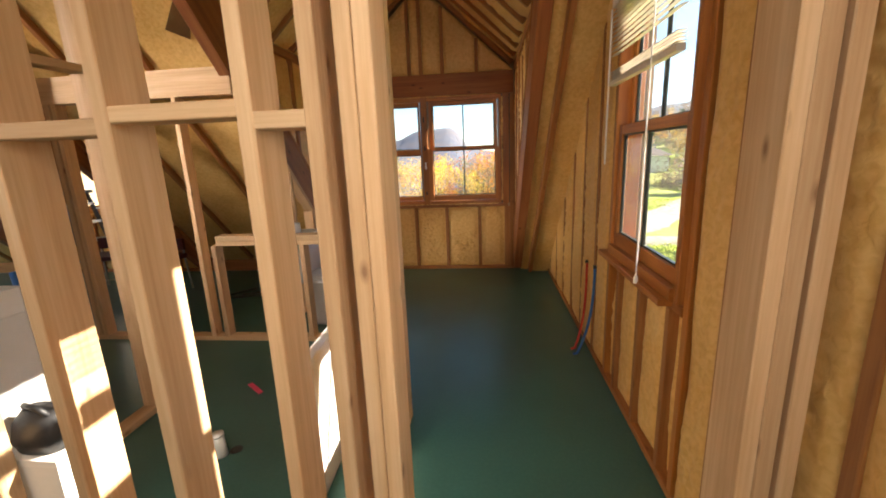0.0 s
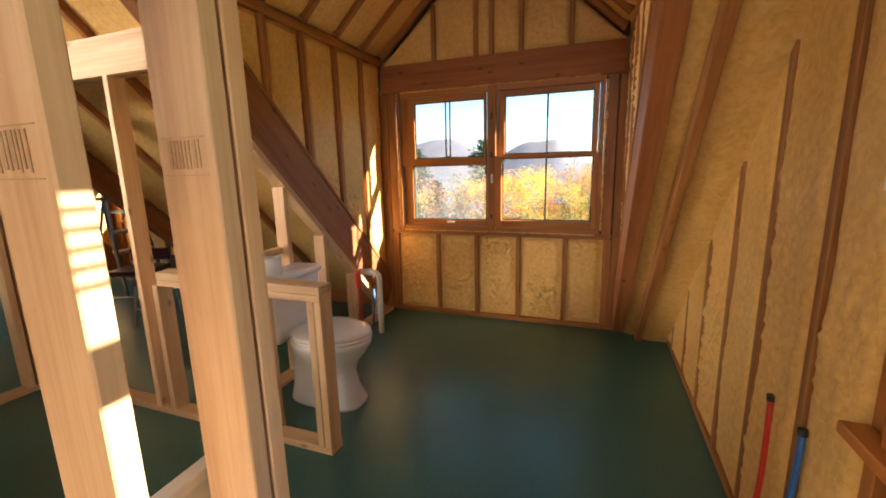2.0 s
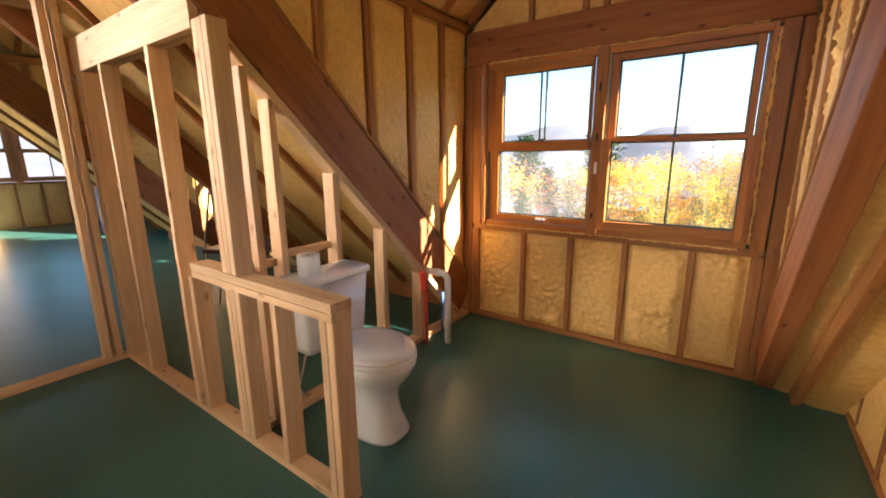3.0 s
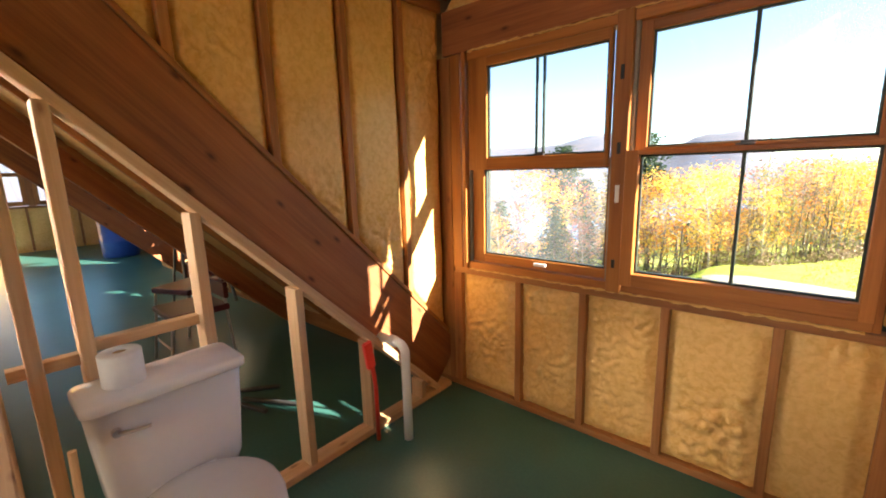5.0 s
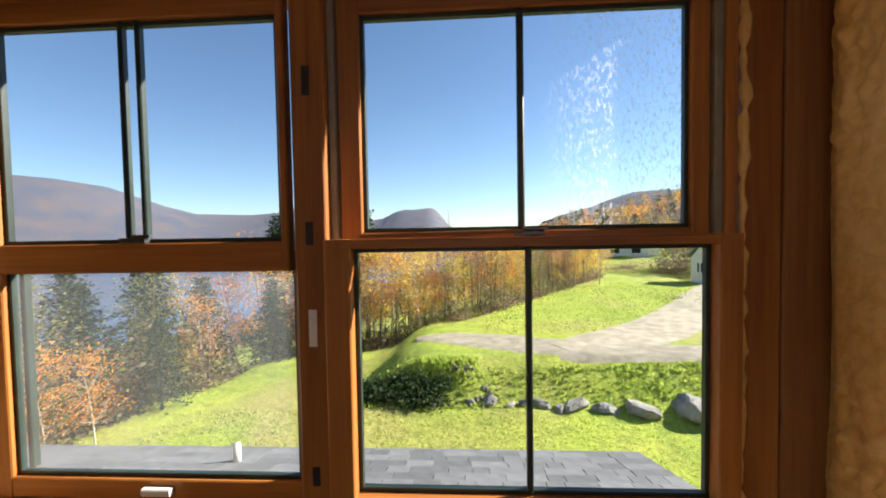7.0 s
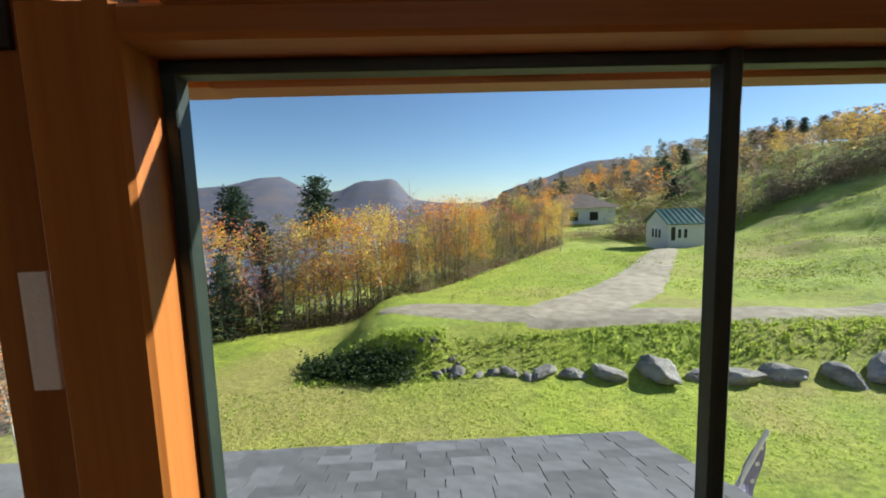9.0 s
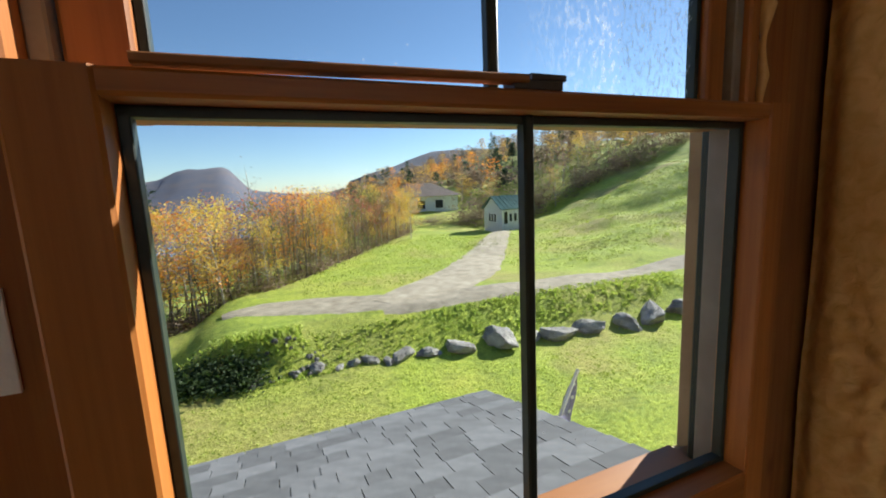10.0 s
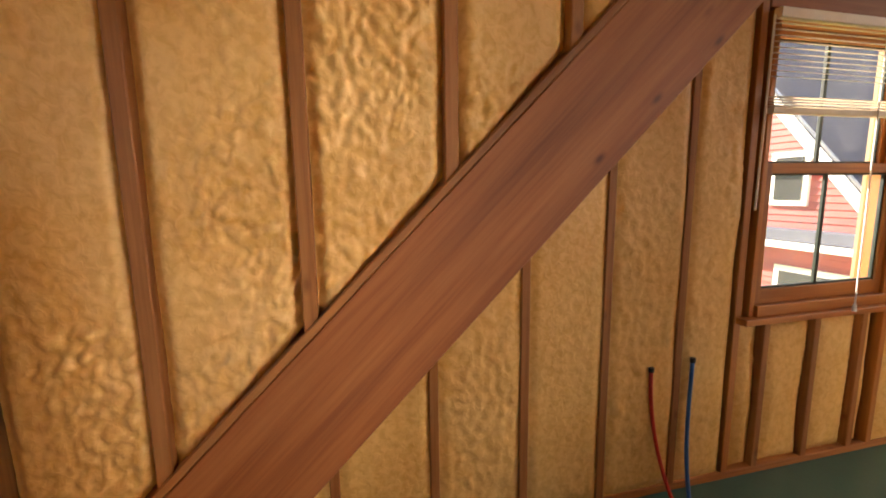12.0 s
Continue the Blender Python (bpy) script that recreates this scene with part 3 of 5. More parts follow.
for a, b, o in [(a, b, o) for o in (0, D2) for a, b in zip(xs, xs[1:])]:
    ya, yb = (3.02 + (yv - 3.02) * (1 - abs(q) / 1.05) for q in (a, b))
    foam(roof, (o + a, ya, ROOF - ya), (o + b, yb, ROOF - yb), (o + b, PEAK_Y, ROOF - PEAK_Y), (o + a, PEAK_Y, ROOF - PEAK_Y), down, 0.05, 0.014, 80 + a)
    if abs(b) < 1:
        rafter(o + b, PEAK_Y, yb, low=0.12, deep=0.10)
for s in (-1, 1):
    part("valley_rafter", board((s * 1.05, 3.02, 2.43), (0, yv, RIDGE + 0.03), 0.045, 0.16, (0.6, 0.6, 0.2)), OLD, roof)

# dormer ceiling: two foam slopes with rafters
bm = bmesh.new()
for s in (-1, 1):
    vs = [bm.verts.new(p) for p in ((s * 1.3, 5.5, RIDGE - PITCH * 1.3 + 0.16), (0, 5.5, RIDGE + 0.16), (0, yv - 0.2, RIDGE + 0.16), (s * 1.3, 2.7, RIDGE - PITCH * 1.3 + 0.16))]
    bm.faces.new(vs)
dorm = structure("roof_dormer", bm, SHEATH, "small gabled dormer roof with foam between rafters", "roof")
for s in (-1, 1):
    n = Vector((-s * PITCH, 0, -1)).normalized()
    ys = [5.04, 4.72, 4.34, 3.96, 3.58, 3.20, 2.80, 2.45, yv]
    for b, a in zip(ys, ys[1:]):
        def foot(y):
            return 1.05 if y > 3.02 else 1.05 * (y - yv) / (3.02 - yv)
        fa, fb = foot(a), foot(b)
        foam(dorm, (s * fb, b, RIDGE - PITCH * fb + 0.05), (0, b, RIDGE + 0.05), (0, a, RIDGE + 0.05), (s * fa, a, RIDGE - PITCH * fa + 0.05), n, 0.035, 0.012, 90 + a + s, lumpy=0.15)
        if a > yv + 0.05:
            part("rafter", board((s * fa, a, RIDGE - PITCH * fa + 0.08), (s * 0.02, a, RIDGE + 0.08), 0.038, 0.07, (0, 1, 0)), OLD, dorm)
    part("rafter", board((s * 1.04, 5.035, RIDGE - PITCH * 1.04 + 0.07), (s * 0.02, 5.035, RIDGE + 0.07), 0.038, 0.09, (0, 1, 0)), OLD, dorm)
part("ridge_board", block(-0.019, 0.019, yv, 5.05, RIDGE + 0.02, RIDGE + 0.15), OLD, dorm)

# knee closing boards under the eaves
kn = bmesh.new()
for x0, x1 in ((1.05, 1.6), (D2 + 1.05, -1.05), (WING, D2 - 1.05)):
    block(x0, x1, 5.075, 5.11, -0.04, 0.30, kn)
structure("wall_knee", kn, OLD, "low brown board along the eaves")

# the second dormer is the twin of the first
shift = Matrix.Translation((D2, 0, 0))
twins = [front, cheek_r, cheek_l, dorm, win] + [o for o in scene.collection.objects if o.name.startswith("rafter_beam")]
for o in twins:
    copy_thing(o, shift @ Matrix.Translation(o.location))

# ---- partition framing ----
def wall_frame(name, at, label):
    return tagged(thing(name, at, label, "wall frame"), kind="structure")


def sticks(parent, items, mat=PINE):
    for nm, *q in items:
        part(nm, block(*q), mat, parent)


H0 = 3.3
w0 = wall_frame("partition_bath", (-0.4, 0.96, 0), "pale pine stud partition with cross blocks")
sticks(w0, [("bottom_plate", -2.6, 0.505, 0.89, 1.025, 0, 0.038), ("top_plate", -2.6, 0.505, 0.89, 1.025, H0, H0 + 0.04)])
W0X = [0.486, 0.446, 0.368, 0.215, -0.125, -0.43, -0.84, -1.245, -1.65, -2.06, -2.45]
for x in W0X:
    part("stud", block(x - 0.019, x + 0.019, 0.89, 1.025, 0.038, H0), PINE, w0)
for k, (a, b) in enumerate(zip(W0X[2:], W0X[3:])):
    z = 1.487 + (0.0, 0.028, 0.004)[k % 3]
    part("blocking", block(b + 0.019, a - 0.019, 0.893, 0.983, z, z + 0.038), PINE, w0)

wj = wall_frame("partition_doorpost", (1.37, 0.96, 0), "pale pine door post of doubled studs against a foam wall")
for x in (1.319, 1.358, 1.408):
    part("stud", block(x - 0.019, x + 0.019, 0.89, 1.025, 0.0, H0), PINE, wj)

w1 = wall_frame("partition_closet", (0.29, 1.6, 0), "short pale pine stud partition with ink-stamped studs")
sticks(w1, [("bottom_plate", 0.175, 0.30, 1.028, 2.03, 0, 0.038), ("top_plate", 0.175, 0.30, 1.028, 2.03, H0, H0 + 0.04)])
for y in (1.345, 1.75, 1.965, 2.011):
    o = part("stud", block(0.175, 0.30, y - 0.019, y + 0.019, 0.038, H0), PINE, w1)
    rnd = random.Random(int(y * 100))
    bm = bmesh.new()
    x = 0.20
    while x < 0.27:
        wd = rnd.choice((0.003, 0.004, 0.008))
        block(x, x + wd, y - 0.0205, y - 0.0193, 1.395 + rnd.uniform(0, 0.006), 1.445, bm, 0.0001)
        x += wd + rnd.uniform(0.003, 0.007)
    block(0.185, 0.285, y - 0.0205, y - 0.0193, 1.449, 1.4505, bm, 0.0001)
    block(0.185, 0.285, y - 0.0205, y - 0.0193, 1.388, 1.3895, bm, 0.0001)
    part("ink_stamp", bm, INK, o, "smudged dark ink grade stamp")

w5 = wall_frame("partition_hall", (-1.27, 1.6, 0), "pale pine stud partition with a blue water line")
sticks(w5, [("bottom_plate", -1.315, -1.225, 1.028, 2.07, 0, 0.038), ("top_plate", -1.315, -1.225, 1.028, 2.07, H0, H0 + 0.04)])
part("blocking", block(-1.315, -1.225, 1.719, 1.991, 1.88, 1.918), PINE, w5)
for y in (1.3, 1.7, 2.01, 2.05):
    part("stud", block(-1.315, -1.225, y - 0.019, y + 0.019, 0.038, H0), PINE, w5)

w3 = wall_frame("partition_half", (-1.3, 2.99, 0), "low capped stud wall that joins taller framing")
y0, y1 = 2.945, 3.035
sticks(w3, [("bottom_plate", -2.62, -0.30, y0, y1, 0, 0.038), ("cap", -1.37, -0.30, y0 - 0.004, y1 + 0.004, 0.832, 0.872)])
sticks(w3, [("cap", -1.37, -0.302, y0 - 0.002, y1 + 0.002, 0.794, 0.831)])
for x in (-0.32, -0.362, -0.68, -1.40):
    part("stud", block(x - 0.019, x + 0.019, y0, y1, 0.038, 0.794), PINE, w3)
for x in (-0.96, -1.0, -1.04):
    part("post_stud", block(x - 0.019, x + 0.019, y0 + 0.002, y1 - 0.002, 0.038, 1.93), PINE, w3)
for x in (-1.52, -2.16, -2.50, -2.56):
    part("stud", block(x - 0.019, x + 0.019, y0, y1, 0.038, 1.90), PINE, w3)
sticks(w3, [("header", -2.60, -1.065, y0, y0 + 0.04, 1.90, 2.09), ("header", -2.60, -1.065, y1 - 0.04, y1, 1.90, 2.09)])

w4 = wall_frame("partition_far", (-2.61, 2.2, 0), "pale pine stud wall with a wide opening")
sticks(w4, [("bottom_plate", -2.66, -2.57, 1.028, 2.94, 0, 0.038), ("top_plate", -2.66, -2.57, 1.028, 2.94, 2.5, 2.54)])
for y in (2.90, 2.84, 1.5, 1.2):
    part("stud", block(-2.66, -2.57, y - 0.019, y + 0.019, 0.038, 2.5), PINE, w4)

w6 = wall_frame("partition_knee", (-1.06, 4.0, 0), "sloping pine stud wall under a rafter beam")
sticks(w6, [("bottom_plate", -1.10, -1.01, 3.04, 5.02, 0, 0.038)])
TOPS = 4.96
part("sloping_plate", board((-1.055, 3.05, TOPS - 3.05 - 0.03), (-1.055, 4.90, TOPS - 4.90 - 0.03), 0.09, 0.038, (1, 0, 0)), PINE, w6)
for y in (3.12, 3.245, 3.60, 3.975, 4.36, 4.75):
    part("stud", block(-1.10, -1.01, y - 0.019, y + 0.019, 0.038, TOPS - y - 0.062), PINE, w6)
sticks(w6, [("blocking", -1.10, -1.06, 3.264, 3.581, 0.87, 0.908), ("blocking", -1.10, -1.06, 3.06, 3.226, 0.84, 0.878)])


# ---- far wing and closing walls ----
def slab(name, boxes, mat, label, category="wall"):
    b = bmesh.new()
    for q in boxes:
        block(*q, b, 0.001)
    return structure(name, b, mat, label, category)


FX = -11.2
FW = ((2.95, 3.95), (4.05, 5.0))
far = slab("wall_far", [(FX - 0.16, FX - 0.14, -4.4, 2.9, -0.3, 3.4), (FX - 0.16, FX - 0.14, 5.05, 8.0, -0.3, 3.4),
                        (FX - 0.16, FX - 0.14, 2.9, 5.05, -0.3, 0.93), (FX - 0.16, FX - 0.14, 2.9, 5.05, 2.2, 3.4)], SHEATH, "far end wall of pale foam and studs")
for k in range(20):
    y = 0.3 + 0.4 * k
    z1 = 0.9 if 2.5 < y < 5.0 else 3.3
    part("stud", block(FX - 0.13, FX, y - 0.019, y + 0.019, 0.038, z1), OLD, far)
    foam(far, (FX, y + 0.01, 0.0), (FX, y + 0.39, 0.0), (FX, y + 0.39, z1), (FX, y + 0.01, z1), (1, 0, 0), 0.07, 0.012, y)
part("header", block(FX - 0.13, FX + 0.01, 2.7, 5.1, 2.2, 2.42), OLD, far)
part("rough_sill", block(FX - 0.13, FX + 0.02, 2.7, 5.1, 0.90, 0.94), OLD, far)
win3 = thing("window_3", (FX, 4.0, 0.94), "pair of far wooden sash windows full of daylight", "window", "", "structure")
bx = frame_map((FX, 0, 0), (0, 1, 0), (-1, 0, 0))
for u0, u1 in FW:
    sash(win3, bx, "lower_sash", u0, u1, 0.95, 1.58, (u0 + 0.07, u1 - 0.07, 1.03, 1.54), 0.0, (((u0 + u1) / 2, 0.02),))
    sash(win3, bx, "upper_sash", u0, u1, 1.54, 2.19, (u0 + 0.07, u1 - 0.07, 1.60, 2.12), 0.05, (((u0 + u1) / 2, 0.02),))
part("mullion", bx(3.95, 4.05, 0.94, 2.2, -0.01, 0.12), OLD, win3)
slab("wall_wing_north", [(FX - 0.16, WING, 8.0, 8.14, -0.3, 3.4)], SHEATH, "plain end wall of the far wing")
slab("wall_wing_east", [(WING - 0.02, WING + 0.10, 5.1, 8.0, -0.3, 3.4), (WING - 0.02, WING + 0.02, 2.0, 5.1, 3.4, 5.0)], SHEATH, "plain side wall of the far wing")
slab("ceiling_wing", [(FX - 0.16, WING, -4.4, 8.14, 3.4, 3.5)], SHEATH, "plain timber ceiling of the far wing", "ceiling")
WS = -2.95
slab("wall_south", [(FX, 1.62, WS - 0.14, WS, -0.3, 3.4)], SHEATH, "plain timber rear wall")

# ---- added fill lamps, unseen behind the walk ----
# Area lamp inside the closed walls, added in daylight's stead to brighten the framing.
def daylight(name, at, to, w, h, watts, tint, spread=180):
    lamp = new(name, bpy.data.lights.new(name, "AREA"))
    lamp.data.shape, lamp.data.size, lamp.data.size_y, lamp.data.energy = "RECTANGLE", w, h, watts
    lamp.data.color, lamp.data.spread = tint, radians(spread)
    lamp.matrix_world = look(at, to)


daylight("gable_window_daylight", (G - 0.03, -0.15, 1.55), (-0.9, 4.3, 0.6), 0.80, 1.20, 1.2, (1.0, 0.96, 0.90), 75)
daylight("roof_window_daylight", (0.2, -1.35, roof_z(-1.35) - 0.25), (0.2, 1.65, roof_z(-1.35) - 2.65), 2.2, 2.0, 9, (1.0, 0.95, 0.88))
daylight("west_window_daylight", (-5.2, -1.2, 2.55), (1.25, 4.6, 1.2), 2.4, 1.5, 5.2, (1.0, 0.94, 0.86), 28)
# Blue tint stands in for sky reflected in the far floor.
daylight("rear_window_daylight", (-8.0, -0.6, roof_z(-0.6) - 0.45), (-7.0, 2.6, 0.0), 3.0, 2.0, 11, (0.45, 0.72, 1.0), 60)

# ---- bathroom things ----
def loft(rings, caps=True):
    """A skin over rings of points, each ring with as many points."""
    b = bmesh.new()
    made = [[b.verts.new(p) for p in r] for r in rings]
    k = len(made[0])
    for p, q in zip(made, made[1:]):
        for i in range(k):
            b.faces.new((p[i], p[(i + 1) % k], q[(i + 1) % k], q[i]))
    if caps:
        b.faces.new(list(reversed(made[0])))
        b.faces.new(made[-1])
    bmesh.ops.recalc_face_normals(b, faces=b.faces)
    return b


def egg(cx, cy, z, back, front_, half, n=32, p=2.0):
    """An egg-shaped ring, longer to the front (+x)."""
    out = []
    for i in range(n):
        a = math.tau * i / n
        c, s = math.cos(a), math.sin(a)
        c = math.copysign(abs(c) ** (2 / p), c)
        s = math.copysign(abs(s) ** (2 / p), s)
        out.append((cx + (front_ if c > 0 else back) * c, cy + half * s, z))
    return out


TX, TY = -0.62, 3.40
wc = thing("toilet", (TX, TY, 0), "white porcelain toilet with its lid closed", "toilet")
prof = [(0.0, 0.26, 0.20, 0.115, 3), (0.02, 0.262, 0.204, 0.118, 3), (0.10, 0.25, 0.165, 0.105, 2.6), (0.19, 0.25, 0.150, 0.100, 2.4),
        (0.26, 0.25, 0.175, 0.118, 2.2), (0.32, 0.235, 0.225, 0.158, 2.1), (0.37, 0.22, 0.250, 0.180, 2.1), (0.395, 0.22, 0.254, 0.184, 2.1), (0.402, 0.21, 0.245, 0.176, 2.1)]
prof = [(z * 1.05, b, f * 1.12, h * 1.10, p) for z, b, f, h, p in prof]
part("bowl", loft([egg(TX, TY, z, b, f, h, 36, p) for z, b, f, h, p in prof]), WHITE, wc, "", True)
part("seat", loft([egg(TX, TY, z + 0.02, 0.20 + d, 0.290 + d, 0.205 + d) for z, d in ((0.405, -0.006), (0.409, 0), (0.420, 0), (0.424, -0.006))]), WHITE, wc, "", True)
part("lid", loft([egg(TX, TY, z + 0.02, 0.20 + d, 0.287 + d, 0.203 + d) for z, d in ((0.427, -0.005), (0.430, 0), (0.440, 0), (0.448, -0.012), (0.452, -0.06))]), WHITE, wc, "", True)
for s in (-1, 1):
    part("hinge", block(TX - 0.225, TX - 0.19, TY + s * 0.075 - 0.02, TY + s * 0.075 + 0.02, 0.424, 0.455, None, 0.008), WHITE, wc)
    part("bolt_cap", loft([egg(TX - 0.06, TY + s * 0.108, z, r, r, r, 12) for z, r in ((0.02, 0.02), (0.035, 0.018), (0.042, 0.008))]), WHITE, wc, "", True)


def slab_ring(x0, x1, half, z, r=0.03, n=6):
    out = []
    for cx, cy, a0 in ((x1 - r, half - r, 0), (x0 + r, half - r, 90), (x0 + r, -half + r, 180), (x1 - r, -half + r, 270)):
        for i in range(n):
            a = radians(a0 + 90 * i / (n - 1))
            out.append((cx + r * math.cos(a), TY + cy + r * math.sin(a), z))
    return out


part("tank", loft([slab_ring(-0.985, -0.83, 0.185, 0.40), slab_ring(-0.99, -0.818, 0.195, 0.44), slab_ring(-0.995, -0.80, 0.215, 0.765)]), WHITE, wc, "", True)
part("tank_lid", loft([slab_ring(-1.0, -0.79, 0.222, 0.766), slab_ring(-1.002, -0.784, 0.228, 0.772), slab_ring(-1.002, -0.784, 0.228, 0.792), slab_ring(-0.995, -0.79, 0.222, 0.802)]), WHITE, wc, "", True)
lev = part("flush_handle", tube([(-0.805, TY - 0.155, 0.70), (-0.785, TY - 0.155, 0.70)], 0.013), METAL, wc, "chrome flush handle")
part("lever", tube([(-0.784, TY - 0.155, 0.70), (-0.778, TY - 0.12, 0.695), (-0.780, TY - 0.075, 0.690)], [0.008, 0.006, 0.005]), METAL, lev)
part("supply_line", tube([(-0.93, TY - 0.13, 0.40), (-0.94, TY - 0.16, 0.28), (-0.99, TY - 0.16, 0.16), (-1.0, TY - 0.13, 0.10)], 0.006), METAL, wc)

roll = thing("toilet_roll", (-0.90, 3.30, 0.802), "white toilet paper roll on a cistern lid", "toilet paper")
bm = loft([egg(-0.90, 3.30, z, r, r, r, 24) for z, r in ((0.803, 0.020), (0.803, 0.054), (0.806, 0.057), (0.902, 0.057), (0.906, 0.054), (0.906, 0.020), (0.86, 0.020))], False)
part("paper", bm, PAPER, roll, "", True)
part("core", tube([(-0.90, 3.30, 0.81), (-0.90, 3.30, 0.902)], 0.019), SHEATH, roll)

plg = thing("toilet_plunger", (-0.93, 3.14, 0), "black rubber plunger with a pale stick", "plunger")
part("cup", loft([egg(-0.93, 3.14, z, r, r, r, 20) for z, r in ((0, 0.050), (0.03, 0.058), (0.06, 0.055), (0.085, 0.035), (0.10, 0.018), (0.13, 0.016))]), BLACK, plg, "", True)
part("stick", tube([(-0.93, 3.14, 0.12), (-0.95, 3.155, 0.62)], 0.011), PINE, plg)

pvc = thing("drain_pipe", (-0.86, 4.44, 0), "white plastic pipe bent like a hook to the floor", "pipe")
arc = [(-0.885 + 0.05 * math.cos(a), 4.44, 0.49 + 0.05 * math.sin(a)) for a in [math.pi / 2 - math.pi / 2 * i / 6 for i in range(7)]]
part("pipe", tube([(-1.03, 4.44, 0.54), (-0.95, 4.44, 0.54)] + arc + [(-0.835, 4.44, 0.0)], 0.024, None, 14), PLASTIC, pvc, "", True)
part("collar", tube([(-0.945, 4.44, 0.54), (-0.905, 4.44, 0.54)], 0.030, None, 14), PLASTIC, pvc, "", True)
flag_tag = thing("red_tube_end", (-0.96, 4.34, 0), "red water tube stubbed up beside a stud", "pipe")
part("tube", tube([(-0.955, 4.33, 0.0), (-0.955, 4.33, 0.32), (-0.945, 4.30, 0.50)], 0.012), REDPIPE, flag_tag, "", True)
part("tape", board((-0.945, 4.30, 0.44), (-0.940, 4.275, 0.58), 0.05, 0.022, (0, 1, 0)), speckled("red_tape", (0.80, 0.03, 0.02), (0.88, 0.06, 0.04), 9, 0.4, 0.0), flag_tag)
bl = thing("blue_tube_end", (-0.93, 4.40, 0), "blue water tube curling up from the floor", "pipe")
part("tube", tube([(-0.98, 4.56, 0.0), (-0.97, 4.55, 0.10), (-0.945, 4.53, 0.22), (-0.94, 4.52, 0.36)], 0.009), BLUEPIPE, bl, "", True)

# water tubes at the gable wall
for nm, mat, y, yt, zt, lab in (("red_water_tube", REDPIPE, 2.86, 2.955, 0.615, "red water tube curving out of the wall to the floor"),
                                ("blue_water_tube", BLUEPIPE, 2.78, 2.735, 0.635, "blue water tube curving out of the wall to the floor")):
    t = thing(nm, (G - 0.10, y, 0), lab, "pipe")
    pts = [(G - 0.012 - 0.085 * (k / 12) ** 2.6, yt + (y - yt) * (k / 12) ** 1.5, zt * (1 - (k / 12) ** 0.9) + 0.010) for k in range(13)]
    pts += [(G - 0.115, y - 0.01, 0.010), (G - 0.125, y - 0.015, 0.010)]
    part("tube", tube(pts, 0.009), mat, t, "", True)
    part("cap", tube([pts[0], (pts[0][0] - 0.001, pts[0][1], zt + 0.03)], 0.012), BLACK, t)

# white board leaning against the closet studs
wb = thing("shower_tray", (0.09, 1.6, 0), "white moulded shower tray stood on edge against studs", "shower tray")
part("base", board((0.07, 1.19, 0.37), (0.03, 2.03, 0.37), 0.022, 0.74, (1, 0, -0.12)), PLASTIC, wb)
part("rim", board((0.105, 1.18, 0.735), (0.065, 2.04, 0.735), 0.04, 0.03, (1, 0, 0)), PLASTIC, wb)

# Plain box added for an unidentified pale sliver beyond the studs.
drum = thing("white_panel_cabinet", (-1.0, 1.15, 0), "narrow white box added behind bare studs", "cabinet")
part("body", block(-1.215, -0.93, 1.04, 1.26, 0.0, 1.02, None, 0.012), PLASTIC, drum)
part("door", block(-0.932, -0.922, 1.055, 1.245, 0.06, 0.93, None, 0.003), PLASTIC, drum)
bin_ = thing("white_bin", (-0.80, 1.12, 0), "open white plastic bin on a green floor", "bin")
part("bin_body", loft([[(x, y, z) for x, y in ((-0.80 - a, 1.12 - b), (-0.80 + a, 1.12 - b), (-0.80 + a, 1.12 + b), (-0.80 - a, 1.12 + b))] for z, a, b in ((0, 0.085, 0.07), (0.46, 0.105, 0.082))]), PLASTIC, bin_)
part("rim", loft([[(x, y, z) for x, y in ((-0.80 - a, 1.12 - b), (-0.80 + a, 1.12 - b), (-0.80 + a, 1.12 + b), (-0.80 - a, 1.12 + b))] for z, a, b in ((0.46, 0.11, 0.085), (0.485, 0.112, 0.087), (0.487, 0.10, 0.075))]), PLASTIC, bin_)
bag = thing("tool_bag", (-0.80, 1.12, 0.487), "black cloth tool bag with straps", "bag")
part("bag_body", loft([egg(-0.80, 1.12, z, a, a, b, 20, 3.0) for z, a, b in ((0.488, 0.085, 0.065), (0.53, 0.10, 0.075), (0.59, 0.09, 0.06), (0.63, 0.06, 0.03))]), BLACK, bag, "", True)
part("handle", tube([(-0.86, 1.12, 0.61), (-0.84, 1.10, 0.645), (-0.77, 1.08, 0.65), (-0.74, 1.10, 0.60)], 0.010), BLACK, bag, "", True)
part("buckle", block(-0.705, -0.695, 1.09, 1.13, 0.54, 0.575), METAL, bag)

tapes = thing("pink_tape", (-0.75, 2.25, 0), "strip of pink marking tape on the floor", "tape")
PINK = speckled("pink_tape", (0.75, 0.06, 0.14), (0.85, 0.10, 0.20), 9, 0.5, 0.0)
part("strip", board((-0.83, 2.30, 0.006), (-0.70, 2.20, 0.006), 0.03, 0.006, (1, 1, 0), None, 0.0005), PINK, tapes)
stub = thing("floor_drain_stub", (-0.60, 1.66, 0), "short white plastic drain stub beside a round hole", "pipe")
part("pipe", tube([(-0.60, 1.66, 0), (-0.61, 1.66, 0.11)], 0.028, None, 16), PLASTIC, stub, "", True)
part("rim", tube([(-0.61, 1.66, 0.11), (-0.611, 1.66, 0.122)], [0.033, 0.031], None, 16), PLASTIC, stub, "", True)
part("hole", tube([(-0.55, 1.70, 0.001), (-0.55, 1.70, 0.004)], 0.03, None, 16), BLACK, stub)
hose = thing("blue_water_line", (-1.18, 1.5, 0), "blue water line strapped along a stud", "pipe")
